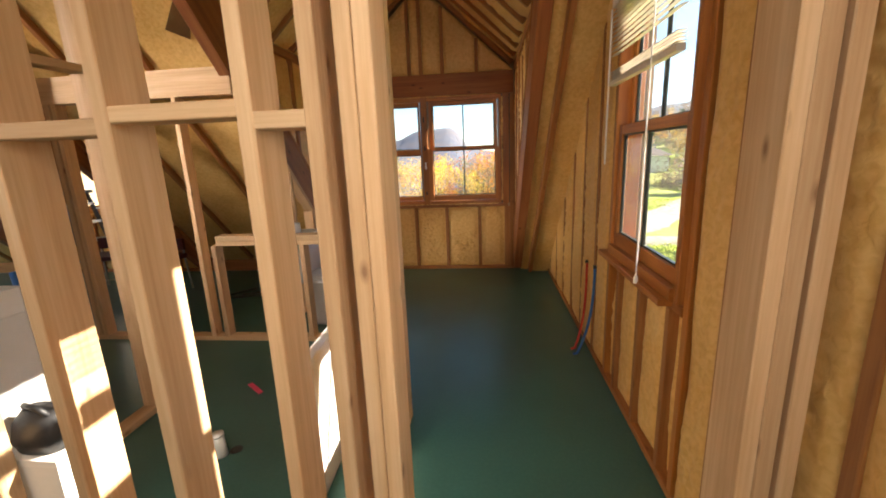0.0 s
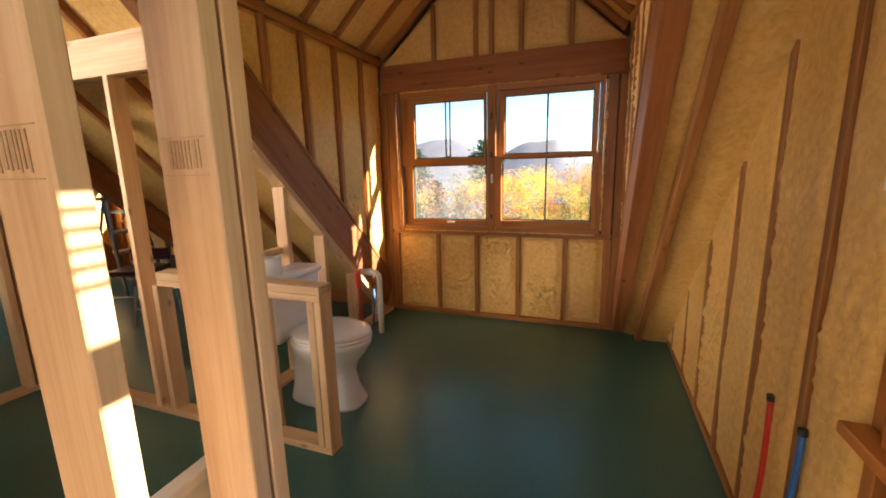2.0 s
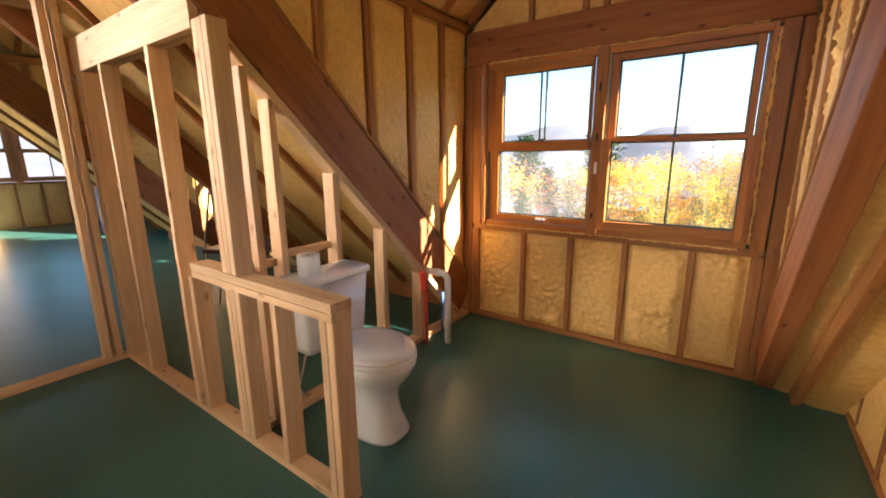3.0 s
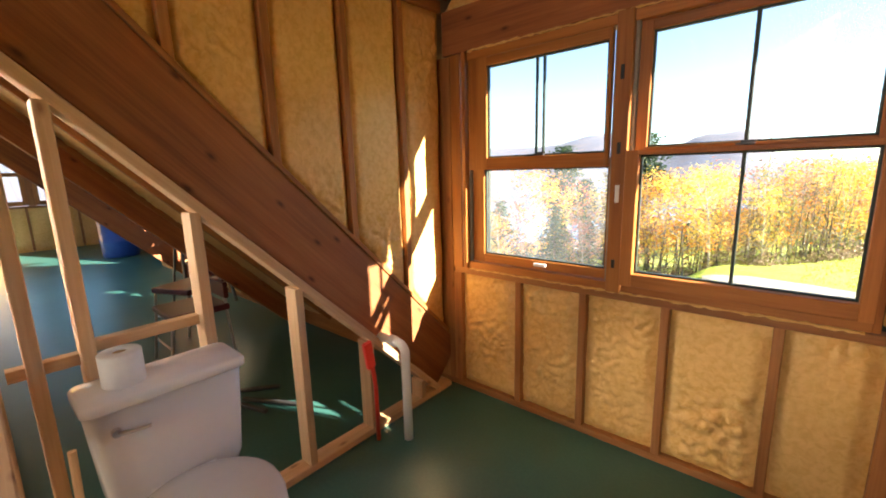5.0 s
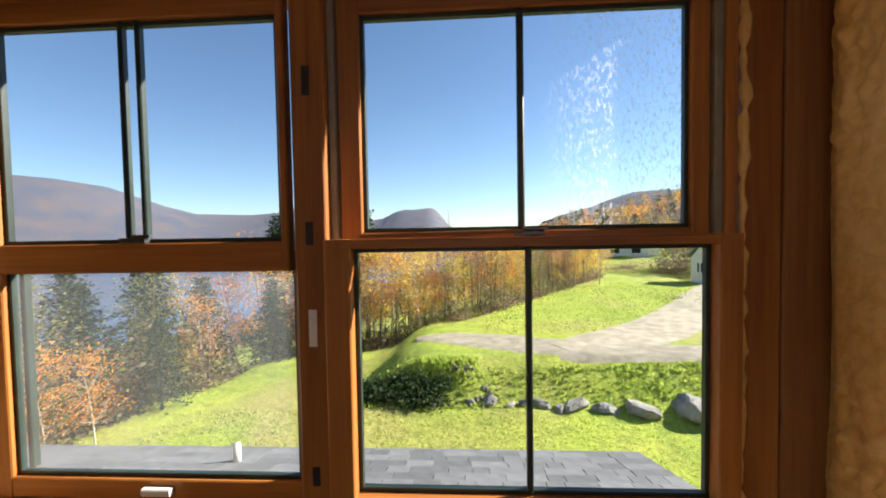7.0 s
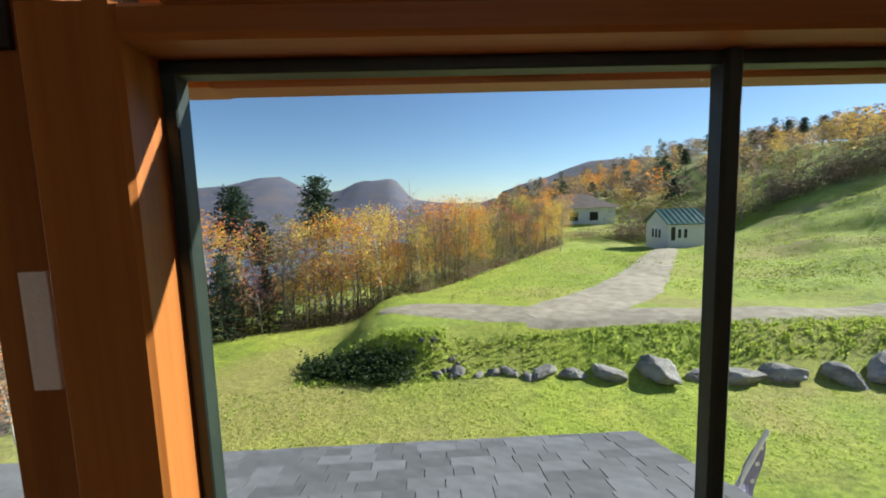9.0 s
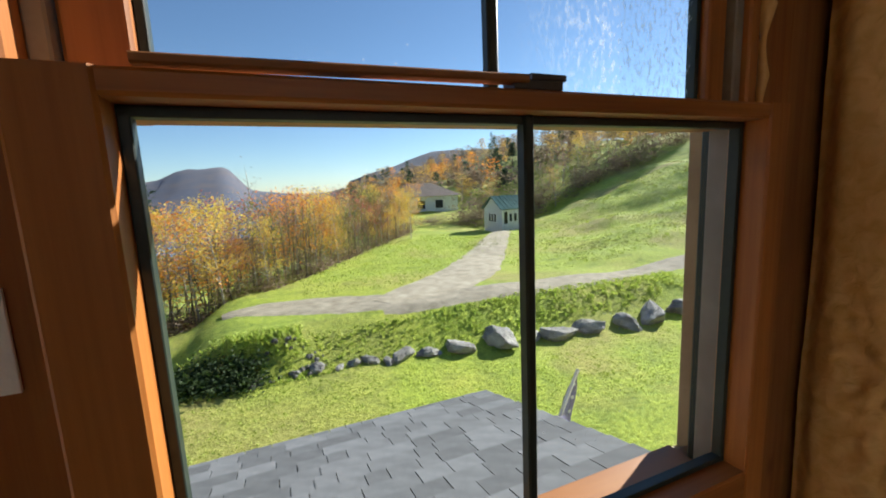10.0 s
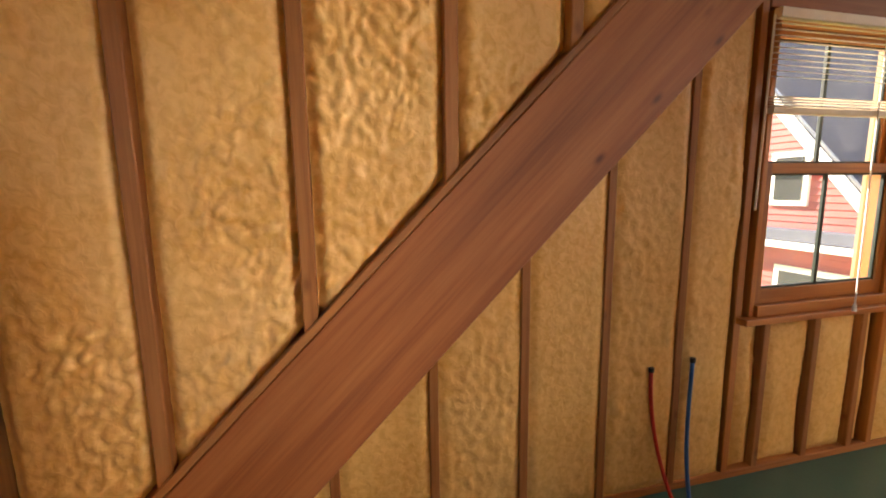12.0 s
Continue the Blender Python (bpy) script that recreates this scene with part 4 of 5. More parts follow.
part("tube", tube([(-1.20, 1.45, 0.0), (-1.20, 1.46, 0.35), (-1.19, 1.45, 0.75), (-1.20, 1.44, 1.02)], 0.012), BLUEPIPE, hose, "", True)

# ---- far room clutter ----
lad = thing("step_ladder", (-5.0, 4.72, 0), "dark metal folding step ladder", "ladder")
for s in (-1, 1):
    part("front_rail", board((-4.75, 4.72 + s * 0.24, 0), (-5.0, 4.72 + s * 0.17, 1.14), 0.05, 0.025, (1, 0, 0)), DARKMETAL, lad)
    part("rear_rail", board((-5.35, 4.72 + s * 0.22, 0), (-5.02, 4.72 + s * 0.16, 1.12), 0.03, 0.02, (1, 0, 0)), DARKMETAL, lad)
for k in range(4):
    z = 0.28 + 0.23 * k
    part("tread", block(-4.90 - 0.05 * k, -4.76 - 0.05 * k, 4.51 + 0.012 * k, 4.93 - 0.012 * k, z, z + 0.03), METAL, lad)
part("top_cap", block(-5.10, -4.92, 4.53, 4.91, 1.12, 1.16), DARKMETAL, lad)
lad.location.x += 0.55
SEATRED = speckled("red_vinyl", (0.05, 0.006, 0.008), (0.085, 0.008, 0.012), 9, 0.4, 0.05)


def steel_chair(x, y):
    c = thing("steel_chair", (x, y, 0), "low chromed tube chair with a dark red padded seat", "chair", "red chairs in the far room")
    part("seat", block(x - 0.21, x + 0.21, y - 0.21, y + 0.21, 0.38, 0.43, None, 0.025), SEATRED, c)
    part("backrest", block(x - 0.20, x + 0.20, y + 0.18, y + 0.215, 0.47, 0.60, None, 0.02), SEATRED, c)
    for s in (-1, 1):
        part("leg", tube([(x + s * 0.20, y - 0.24, 0.0), (x + s * 0.19, y - 0.19, 0.38)], 0.011), METAL, c)
        part("leg", tube([(x + s * 0.20, y + 0.22, 0.0), (x + s * 0.19, y + 0.19, 0.38), (x + s * 0.18, y + 0.20, 0.58)], 0.011), METAL, c)
    part("stretcher", tube([(x - 0.2, y - 0.21, 0.16), (x + 0.2, y - 0.21, 0.16)], 0.008), METAL, c)
    return c


ch = steel_chair(-2.95, 4.12)
copy_thing(ch, pose(-3.7, 4.35, 0, 0, 0, 24))
BLUEBAG = speckled("blue_plastic", (0.02, 0.06, 0.30), (0.03, 0.10, 0.40), 6, 0.35, 0.1)
tarp = thing("blue_barrel", (-9.0, 4.9, 0), "blue plastic barrel with a black lid", "barrel")
part("drum", loft([egg(-9.0, 4.9, z, r, r, r, 24) for z, r in ((0, 0.27), (0.05, 0.29), (0.28, 0.30), (0.31, 0.31), (0.34, 0.30), (0.6, 0.30), (0.63, 0.31), (0.66, 0.30), (0.9, 0.28))]), BLUEBAG, tarp, "", True)
part("lid", loft([egg(-9.0, 4.9, z, r, r, r, 24) for z, r in ((0.901, 0.29), (0.93, 0.29), (0.94, 0.27))]), BLACK, tarp, "", True)
for k, (x, y, a) in enumerate(((-1.9, 4.0, 0.3), (-2.05, 4.1, 0.9), (-1.75, 4.15, 0.5))):
    it = thing("trim_offcut", (x, y, 0), "dark offcut of trim lying on the floor", "offcut", "offcuts on the floor")
    d = Vector((math.cos(a), math.sin(a), 0)) * 0.22
    part("strip", board(Vector((x, y, 0.012 + 0.001 * k)) - d, Vector((x, y, 0.012 + 0.001 * k)) + d, 0.03, 0.02), DARKMETAL, it)

# ---- outdoors: ground ----
def step01(v, a, b):
    t = max(0.0, min(1.0, (v - a) / (b - a)))
    return t * t * (3 - 2 * t)


def edge_y(x):
    """Where the lawn ends and the wood begins, for a given x."""
    if x < -7.5:
        return 15.5
    if x < 0:
        return 18.0 + (x + 7.5) * 0.40
    return 21.0 + x * 1.45


def ground_z(x, y):
    z = -3.0
    bank = 15.2 + 0.85 * step01(-x, -1.5, 3.0) - 0.11 * max(0.0, min(x, 17.0) - 1.0)
    z += 0.80 * step01(y, bank - 0.5, bank + 0.35 + 1.3 * step01(x, 0.2, 1.2)) * step01(x, -3.0, -1.2) * (1 - step01(x, 30, 60))
    z += 8.0 * step01(x - 0.25 * (y - 20), 14, 46) * step01(y, -30, 12)
    far = y - edge_y(x)
    if far > 0 and x < 60:
        z -= 0.16 * min(far, 20) + 0.11 * max(0.0, min(far - 20, 330)) * (1 - step01(x, -30, 60))
        z += 0.16 * min(far, 20) * step01(x, 5, 14)
    left = -8.0 - x
    if left > 0:
        z -= 0.22 * min(left, 180) * step01(y, -10, 12)
    d = math.hypot(x, y)
    hillw = step01(math.atan2(x, y), 0.02, 0.32)
    z += hillw * 0.085 * max(0.0, min(d - 48, 260))
    z = max(z, -46.0)
    if d > 250 and hillw < 0.5:
        z = min(z, -43.5)
    z += (0.10 * noise.noise((x * 0.35, y * 0.35, 0)) + (0.8 * noise.noise((x * 0.09, y * 0.09, 4)) + 0.45 * noise.noise((x * 0.3, y * 0.3, 9))) * step01(x, 9, 20)) * step01(y, 9, 14)
    if d > 900:
        px = x / y * 1500 if y > 1 else 9e9
        m = 55 * math.exp(-((px + 900) / 420) ** 2) + 52 * math.exp(-((px + 540) / 75) ** 2) + 42 * math.exp(-((px + 600) / 230) ** 2)
        m += 62 * step01(px, -330, -215) * (1 - step01(px, -125, -40)) + 26 * math.exp(-((px + 120) / 130) ** 2)
        m += 30 * math.exp(-((px + 320) / 120) ** 2) + 46 * step01(px, 150, 420)
        m += 165 * step01(-px, 880, 1550)
        m *= 1 + 0.10 * noise.noise((px * 0.012, 3, 0))
        z = max(z, -46 + (m + 46) * step01(d, 950, 1500) * (1 if y > 1 else 0.6))
    return z


def spaced(lo, hi, fine, near):
    """Coordinates that are dense within near and grow apart outside."""
    out, v, s = [0.0], 0.0, fine
    while v < hi:
        s = fine if v < near else s * 1.13
        v += s
        out.append(v)
    v, s = 0.0, fine
    while v > lo:
        s = fine if v > -12 else s * 1.16
        v -= s
        out.insert(0, v)
    return out


gx, gy = spaced(-2600, 2600, 0.55, 34), spaced(-2600, 2600, 0.55, 46)
bm = bmesh.new()
grid = [[bm.verts.new((x, y, ground_z(x, y))) for x in gx] for y in gy]
for ra, rb in zip(grid, grid[1:]):
    for i in range(len(gx) - 1):
        bm.faces.new((ra[i], ra[i + 1], rb[i + 1], rb[i]))


def lawn_material():
    m, nt, b = material("lawn", (0.08, 0.14, 0.02), 0.95)
    n1 = nd(nt, "ShaderNodeTexNoise", Scale=0.32, Detail=5.0)
    n2 = nd(nt, "ShaderNodeTexNoise", Scale=9.0, Detail=6.0, Roughness=0.7)
    n3 = nd(nt, "ShaderNodeTexNoise", Scale=0.02, Detail=6.0)
    for n in (n1, n2, n3):
        nt.links.new(mapped(nt, "Object", (1, 1, 1)), n.inputs["Vector"])
    col = ramp(nt, n1.outputs[0], [(0.32, (0.20, 0.29, 0.025)), (0.5, (0.31, 0.40, 0.032)), (0.68, (0.46, 0.43, 0.08))])
    col = mix(nt, 0.5, col, ramp(nt, n2.outputs[0], [(0.35, (0.12, 0.19, 0.018)), (0.62, (0.52, 0.58, 0.07))]))
    n5 = nd(nt, "ShaderNodeTexNoise", Scale=1.4, Detail=9.0, Roughness=0.7, Distortion=0.5)
    nt.links.new(mapped(nt, "Object", (1, 1, 1)), n5.inputs["Vector"])
    col = mix(nt, 0.55, col, ramp(nt, n5.outputs[0], [(0.36, (0.42, 0.46, 0.40)), (0.5, (0.95, 0.95, 0.9)), (0.64, (1.2, 1.12, 1.05))]), "MULTIPLY")
    # dry straw patches
    n4 = nd(nt, "ShaderNodeTexNoise", Scale=0.16, Detail=4.0, Distortion=0.8)
    nt.links.new(mapped(nt, "Object", (1, 1, 1)), n4.inputs["Vector"])
    away = nt.nodes.new("ShaderNodeVectorMath")
    away.operation = "DISTANCE"
    nt.links.new(mapped(nt, "Object", (1, 1, 0)), away.inputs[0])
    away.inputs[1].default_value = (-3.7, 14.6, 0)
    worn = nd(nt, "ShaderNodeMapRange", From_Min=0.5, From_Max=3.2, To_Min=0.28, To_Max=0.0)
    nt.links.new(away.outputs["Value"], worn.inputs[0])
    sumd = nt.nodes.new("ShaderNodeMath")
    nt.links.new(n4.outputs[0], sumd.inputs[0])
    nt.links.new(worn.outputs[0], sumd.inputs[1])
    dry = ramp(nt, sumd.outputs[0], [(0.5, (0, 0, 0)), (0.66, (0.75, 0.75, 0.75))])
    col = mix(nt, dry, col, ramp(nt, n2.outputs[0], [(0.35, (0.24, 0.19, 0.05)), (0.62, (0.42, 0.36, 0.12))]))
    # bare woods beyond the meadow, distance haze painted in as a blue-grey tint
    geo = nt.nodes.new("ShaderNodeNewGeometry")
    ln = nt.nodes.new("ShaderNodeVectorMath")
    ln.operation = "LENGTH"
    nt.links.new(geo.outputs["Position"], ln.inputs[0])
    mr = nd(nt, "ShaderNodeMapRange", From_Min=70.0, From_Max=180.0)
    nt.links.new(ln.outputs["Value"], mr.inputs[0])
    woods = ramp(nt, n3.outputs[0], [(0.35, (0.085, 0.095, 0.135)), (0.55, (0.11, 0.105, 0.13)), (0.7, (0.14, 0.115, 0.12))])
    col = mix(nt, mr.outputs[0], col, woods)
    nt.links.new(col, b.inputs["Base Color"])
    bump(nt, b, mix(nt, 0.6, n2.outputs[0], n5.outputs[0]), 0.8, 0.16)
    return m


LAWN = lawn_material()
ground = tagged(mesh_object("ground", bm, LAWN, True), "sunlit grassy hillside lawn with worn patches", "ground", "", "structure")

WATER = speckled("lake_water", (0.05, 0.10, 0.19), (0.07, 0.13, 0.23), 0.02, 0.12, 0.05)
bm = bmesh.new()
bm.faces.new([bm.verts.new(p) for p in ((-2400, 150, -42), (500, 150, -42), (500, 1250, -42), (-2400, 1250, -42))])
tagged(mesh_object("water", bm, WATER), "distant blue lake below wooded mountains", "lake", "", "structure")

GRAVEL = speckled("gravel", (0.27, 0.23, 0.165), (0.47, 0.41, 0.31), 3.0, 0.95, 0.8, 0.03)


def draped(name, line, widths, mat, label, category, lift=0.03):
    """A strip laid on the ground along a line, with ragged edges."""
    b = bmesh.new()
    rnd = random.Random(5)
    prev, n = None, 7
    pts = []
    for (p, wa), (q, wb) in zip(zip(line, widths), zip(line[1:], widths[1:])):
        k = max(2, int((Vector(q) - Vector(p)).length / 0.5))
        pts += [(Vector(p).lerp(Vector(q), i / k), wa + (wb - wa) * i / k) for i in range(k)]
    for i in range(len(pts) - 1):
        p, w = pts[i]
        t = (pts[min(i + 3, len(pts) - 1)][0] - pts[max(i - 3, 0)][0]).normalized()
        s = Vector((-t.y, t.x))
        row = []
        for j in range(n):
            o = (j / (n - 1) - 0.5) * w * (1 + rnd.uniform(-0.07, 0.07) * (j in (0, n - 1)))
            x, y = p.x + s.x * o, p.y + s.y * o
            row.append(b.verts.new((x, y, ground_z(x, y) + lift - (0.06 if j in (0, n - 1) else 0))))
        if prev:
            for j in range(n - 1):
                b.faces.new((prev[j], prev[j + 1], row[j + 1], row[j]))
        prev = row
    bmesh.ops.recalc_face_normals(b, faces=b.faces)
    return tagged(mesh_object(name, b, mat, True), label, category, "", "structure")


draped("road", [(-1.5, 18.6), (-1.0, 18.7), (-0.4, 18.75), (1.6, 18.2), (4, 17.2), (7, 16.7), (11, 16.5), (16, 16.2), (28, 15.0), (46, 12)],
       [0.5, 1.1, 1.8, 2.5, 2.6, 2.0, 1.6, 1.5, 1.6, 1.8], GRAVEL, "worn gravel track curving over the meadow", "road")
draped("pavement", [(3.2, 17.4), (5.5, 18.3), (8.2, 20.6), (11.4, 25.0), (14.6, 29.6), (17.2, 33.2)], [1.6, 2.8, 2.6, 2.2, 1.9, 1.6], GRAVEL,
       "gravel drive climbing to a garden shed", "path", 0.045)

# ---- boulders ----
STONE = speckled("granite", (0.15, 0.14, 0.13), (0.42, 0.40, 0.37), 2.6, 0.9, 0.9, 0.06)


def boulder(x, y, sx, sy, sz, seed, name="boulder"):
    """A broken rock: a lump cut by random planes, then roughened."""
    b = bmesh.new()
    bmesh.ops.create_icosphere(b, subdivisions=4, radius=1)
    r = random.Random(int(seed * 100))
    cuts = [(Vector((r.gauss(0, 1), r.gauss(0, 1), r.gauss(0, 0.8))).normalized(), r.uniform(0.55, 0.85)) for _ in range(13)]
    for v in b.verts:
        q = v.co + Vector((seed * 3.1, seed, 0))
        v.co *= 1.05 + 0.35 * noise.noise(q * 0.9)
        for n, d in cuts:
            over = v.co.dot(n) - d
            if over > 0:
                v.co -= n * over * 0.93
        v.co *= 1 + 0.13 * noise.noise(q * 2.6) + 0.07 * noise.noise(q * 6) + 0.035 * noise.noise(q * 14)
        v.co = Vector((v.co.x * sx, v.co.y * sy, v.co.z * sz))
    o = mesh_object(name, b, STONE, True)
    o.location = (x, y, ground_z(x, y - 0.3) + sz * 0.36)
    o.rotation_euler = (0, 0, seed * 1.7)
    return tagged(o, "grey weathered boulder set along a grassy bank", "boulder", "boulders along the bank")


rnd = random.Random(3)
for k, (x, s) in enumerate(((0.35, 0.20), (0.9, 0.34), (1.4, 0.18), (1.75, 0.24), (2.2, 0.32), (2.62, 0.2), (3.0, 0.42), (3.75, 0.34), (4.6, 0.44), (5.75, 0.68), (6.7, 0.40), (7.5, 0.55), (8.6, 0.62), (9.9, 0.55),
                            (10.9, 0.70), (12.2, 0.6), (13.4, 0.7), (14.8, 0.6), (16.2, 0.7))):
    s *= 0.85
    boulder(x, 14.75 + 0.10 * math.sin(k * 2.2) - 0.11 * (x - 1), s * rnd.uniform(1.05, 1.5), s * 0.8, s * rnd.uniform(0.45, 0.68), k * 1.37 + 1.5)
rub = bmesh.new()
for k in range(60):
    x, y = -0.9 + 2.0 * rnd.random(), 14.6 + 1.0 * rnd.random()
    m = Matrix.Translation((x, y, ground_z(x, y) + 0.01)) @ Matrix.Scale(rnd.uniform(0.03, 0.10), 4) @ Euler((rnd.random() * 6, rnd.random() * 6, 0)).to_matrix().to_4x4()
    bmesh.ops.create_icosphere(rub, subdivisions=1, radius=1, matrix=m)
tagged(mesh_object("rubble", rub, speckled("dark_stone", (0.09, 0.085, 0.08), (0.19, 0.18, 0.17), 2.0, 0.9, 0.4, 0.02)), "small grey stones scattered on a bank", "rubble", "", "stuff")

def leaf_material(name, a, bcol):
    m, nt, b = material(name, a, 0.7)
    geo = nt.nodes.new("ShaderNodeNewGeometry")
    col = ramp(nt, geo.outputs["Random Per Island"], [(0.0, a), (1.0, bcol)])
    nt.links.new(col, b.inputs["Base Color"])
    tl = nt.nodes.new("ShaderNodeBsdfTranslucent")
    nt.links.new(col, tl.inputs[0])
    mx = nd(nt, "ShaderNodeMixShader", Fac=0.5)
    nt.links.new(b.outputs[0], mx.inputs[1])
    nt.links.new(tl.outputs[0], mx.inputs[2])
    nt.links.new(mx.outputs[0], nt.nodes["Material Output"].inputs[0])
    return m


lid = thing("septic_lid", (7.45, 9.61, -2.96), "round white plastic lid lying in the lawn", "lid")
lx, ly = 7.45, 9.61
lz = ground_z(lx, ly)
part("disc", loft([egg(lx, ly, lz + z, q, q, q, 28) for z, q in ((-0.05, 0.22), (0.02, 0.22), (0.032, 0.205), (0.035, 0.05))]), PLASTIC, lid, "", True)

# ---- grass tufts ----
TUFT = leaf_material("grass_blades", (0.30, 0.42, 0.05), (0.52, 0.58, 0.12))
vs, fs = [], []


def tufts(count, x0, x1, y0, y1, tall, keep=None):
    for _ in range(count):
        x, y = rnd.uniform(x0, x1), rnd.uniform(y0, y1)
        if keep and not keep(x, y):
            continue
        z = ground_z(x, y) - 0.01
        for _ in range(3):
            a, h, w = rnd.random() * math.tau, tall * rnd.uniform(0.5, 1.3), 0.022 + 0.02 * rnd.random()
            lean = Vector((math.cos(a), math.sin(a), 0)) * h * rnd.uniform(0.3, 0.9)
            s = Vector((-math.sin(a), math.cos(a), 0)) * w
            p = Vector((x + rnd.uniform(-0.1, 0.1), y + rnd.uniform(-0.1, 0.1), z))
            i = len(vs)
            vs.extend((p - s, p + s, p + lean + Vector((0, 0, h))))
            fs.append((i, i + 1, i + 2))


tufts(3500, -7, 12, 10.5, 14.3, 0.035)
tufts(2500, -3.2, 14, 14.5, 16.0, 0.07)
tufts(700, -2.8, 0.6, 14.6, 16.2, 0.09)
tufts(4000, 1.0, 14, 19.5, 32.0, 0.06, lambda x, y: y < edge_y(x) and y > 19.5 + 0.9 * max(0, x - 5) and x < 13 + 0.1 * y)
tufts(5000, 10, 34, 18.5, 34.0, 0.07)
me = bpy.data.meshes.new("grass_tufts")
me.from_pydata(vs, [], fs)
me.materials.append(TUFT)
tagged(new("grass_tufts", me), "uneven green grass tufts on the meadow", "grass", "", "stuff")

# ---- trees ----
BARK = speckled("bark", (0.10, 0.075, 0.055), (0.19, 0.155, 0.125), 6, 0.9, 0.5, 0.02)
PALEBARK = speckled("pale_bark", (0.30, 0.27, 0.23), (0.45, 0.42, 0.38), 6, 0.9, 0.4, 0.02)


ORANGE = leaf_material("orange_leaves", (0.72, 0.24, 0.03), (0.90, 0.46, 0.09))
YELLOW = leaf_material("yellow_leaves", (0.66, 0.46, 0.06), (0.90, 0.70, 0.15))
GOLD = leaf_material("golden_leaves", (0.50, 0.30, 0.07), (0.72, 0.50, 0.14))
REDLEAF = leaf_material("red_leaves", (0.46, 0.11, 0.07), (0.62, 0.22, 0.14))
GREENLEAF = leaf_material("fading_green_leaves", (0.16, 0.18, 0.045), (0.32, 0.30, 0.09))
BROWNLEAF = leaf_material("brown_twigs", (0.20, 0.14, 0.095), (0.34, 0.25, 0.17))
NEEDLE = leaf_material("dark_needles", (0.03, 0.055, 0.03), (0.07, 0.11, 0.055))


def leaf_cards(points, size, r):
    vv, ff = [], []
    for p in points:
        a, e = r.random() * math.tau, r.uniform(-1.2, 1.2)
        u = Vector((math.cos(a), math.sin(a), 0.3 * math.sin(e)))
        w = Vector((-math.sin(a) * math.cos(e), math.cos(a) * math.cos(e), math.sin(e)))
        s = size * r.uniform(0.6, 1.3)
        i = len(vv)
        vv += [p - u * s, p - w * s * 0.55, p + u * s, p + w * s * 0.55]
        ff.append((i, i + 1, i + 2, i + 3))
    return vv, ff


def from_lists(name, vv, ff, mat, parent):
    m = bpy.data.meshes.new(name)
    m.from_pydata(vv, [], ff)
    m.materials.append(mat)
    o = new(name, m)
    o.parent = parent
    return o


def broadleaf(seed, height, spread, leaf, bark, count, label, low=0.3):
    """A young broad-leaved tree: a bending trunk, limbs, and a loose crown of leaves."""
    r = random.Random(seed)
    t = thing("broadleaf_tree", (0, 0, 0), label, "tree", "trees at the meadow's edge")
    bend = Vector((r.uniform(-0.3, 0.3), r.uniform(-0.3, 0.3), 0))
    axis = [Vector((0, 0, -0.6)) + bend * (k / 6) ** 2 * 2 + Vector((0, 0, (height * 0.92 + 0.6) * k / 6)) for k in range(7)]
    b = tube(axis, [0.011 * height * (1 - 0.13 * k) for k in range(7)], None, 7)
    tips = []
    for k in range(16):
        f = low + (0.95 - low) * (k + r.random()) / 16
        p = axis[min(5, int(f * 6))].lerp(axis[min(6, int(f * 6) + 1)], f * 6 - int(f * 6))
        a = k * 2.4 + r.uniform(-0.4, 0.4)
        reach = spread * (1.05 - 0.75 * abs(f - low - 0.15)) * r.uniform(0.55, 1.1)
        q = p + Vector((math.cos(a) * reach, math.sin(a) * reach, reach * r.uniform(0.5, 1.3)))
        m = p.lerp(q, 0.5) + Vector((0, 0, -0.06 * reach))
        tube([p, m, q], [0.006 * height * (1 - 0.7 * f), 0.004 * height * (1 - 0.7 * f), 0.008], b, 5)
        tips.append((p, m, q))
    tr = part("trunk", b, bark, t, "", True)
    pts = []
    for _ in range(count):
        p, m, q = tips[int(r.random() * len(tips))]
        f = r.random() ** 0.6
        c = m.lerp(q, f) if r.random() < 0.75 else p.lerp(m, f)
        sp = 0.13 * spread + 0.06
        pts.append(c + Vector((r.gauss(0, sp), r.gauss(0, sp), r.gauss(0, sp * 0.9))))
    vv, ff = leaf_cards(pts, 0.008 * height + 0.03, r)
    from_lists("crown", vv, ff, leaf, t)
    return t


def conifer(seed, height, spread, label, ragged=0.3, low=0.08, taper=0.75):
    r = random.Random(seed)
    t = thing("conifer_tree", (0, 0, 0), label, "tree", "dark conifers")
    b = tube([(0, 0, -0.6), (0, 0, height * 0.5), (0, 0, height)], [0.018 * height, 0.011 * height, 0.01], None, 7)
    pts, n = [], 26
    for k in range(n):
        f = low + (0.98 - low) * k / n
        reach = spread * (1 - f) ** taper * r.uniform(1 - ragged, 1.05) + 0.15
        for j in range(5):
            a = j * math.tau / 5 + k * 0.9 + r.uniform(-0.3, 0.3)
            q = Vector((math.cos(a) * reach, math.sin(a) * reach, height * f - reach * r.uniform(0.05, 0.3)))
            p = Vector((0, 0, height * f))
            if k % 2 == 0:
                tube([p, q], [0.02, 0.006], b, 4)
            for _ in range(int(10 + reach * 13)):
                c = p.lerp(q, r.random() ** 0.7)
                pts.append(c + Vector((r.gauss(0, 0.10), r.gauss(0, 0.10), r.gauss(0, 0.07))) * (0.5 + 0.12 * height))
    part("trunk", b, BARK, t, "", True)
    vv, ff = leaf_cards(pts, 0.012 * height + 0.03, r)
    from_lists("crown", vv, ff, NEEDLE, t)
    return t


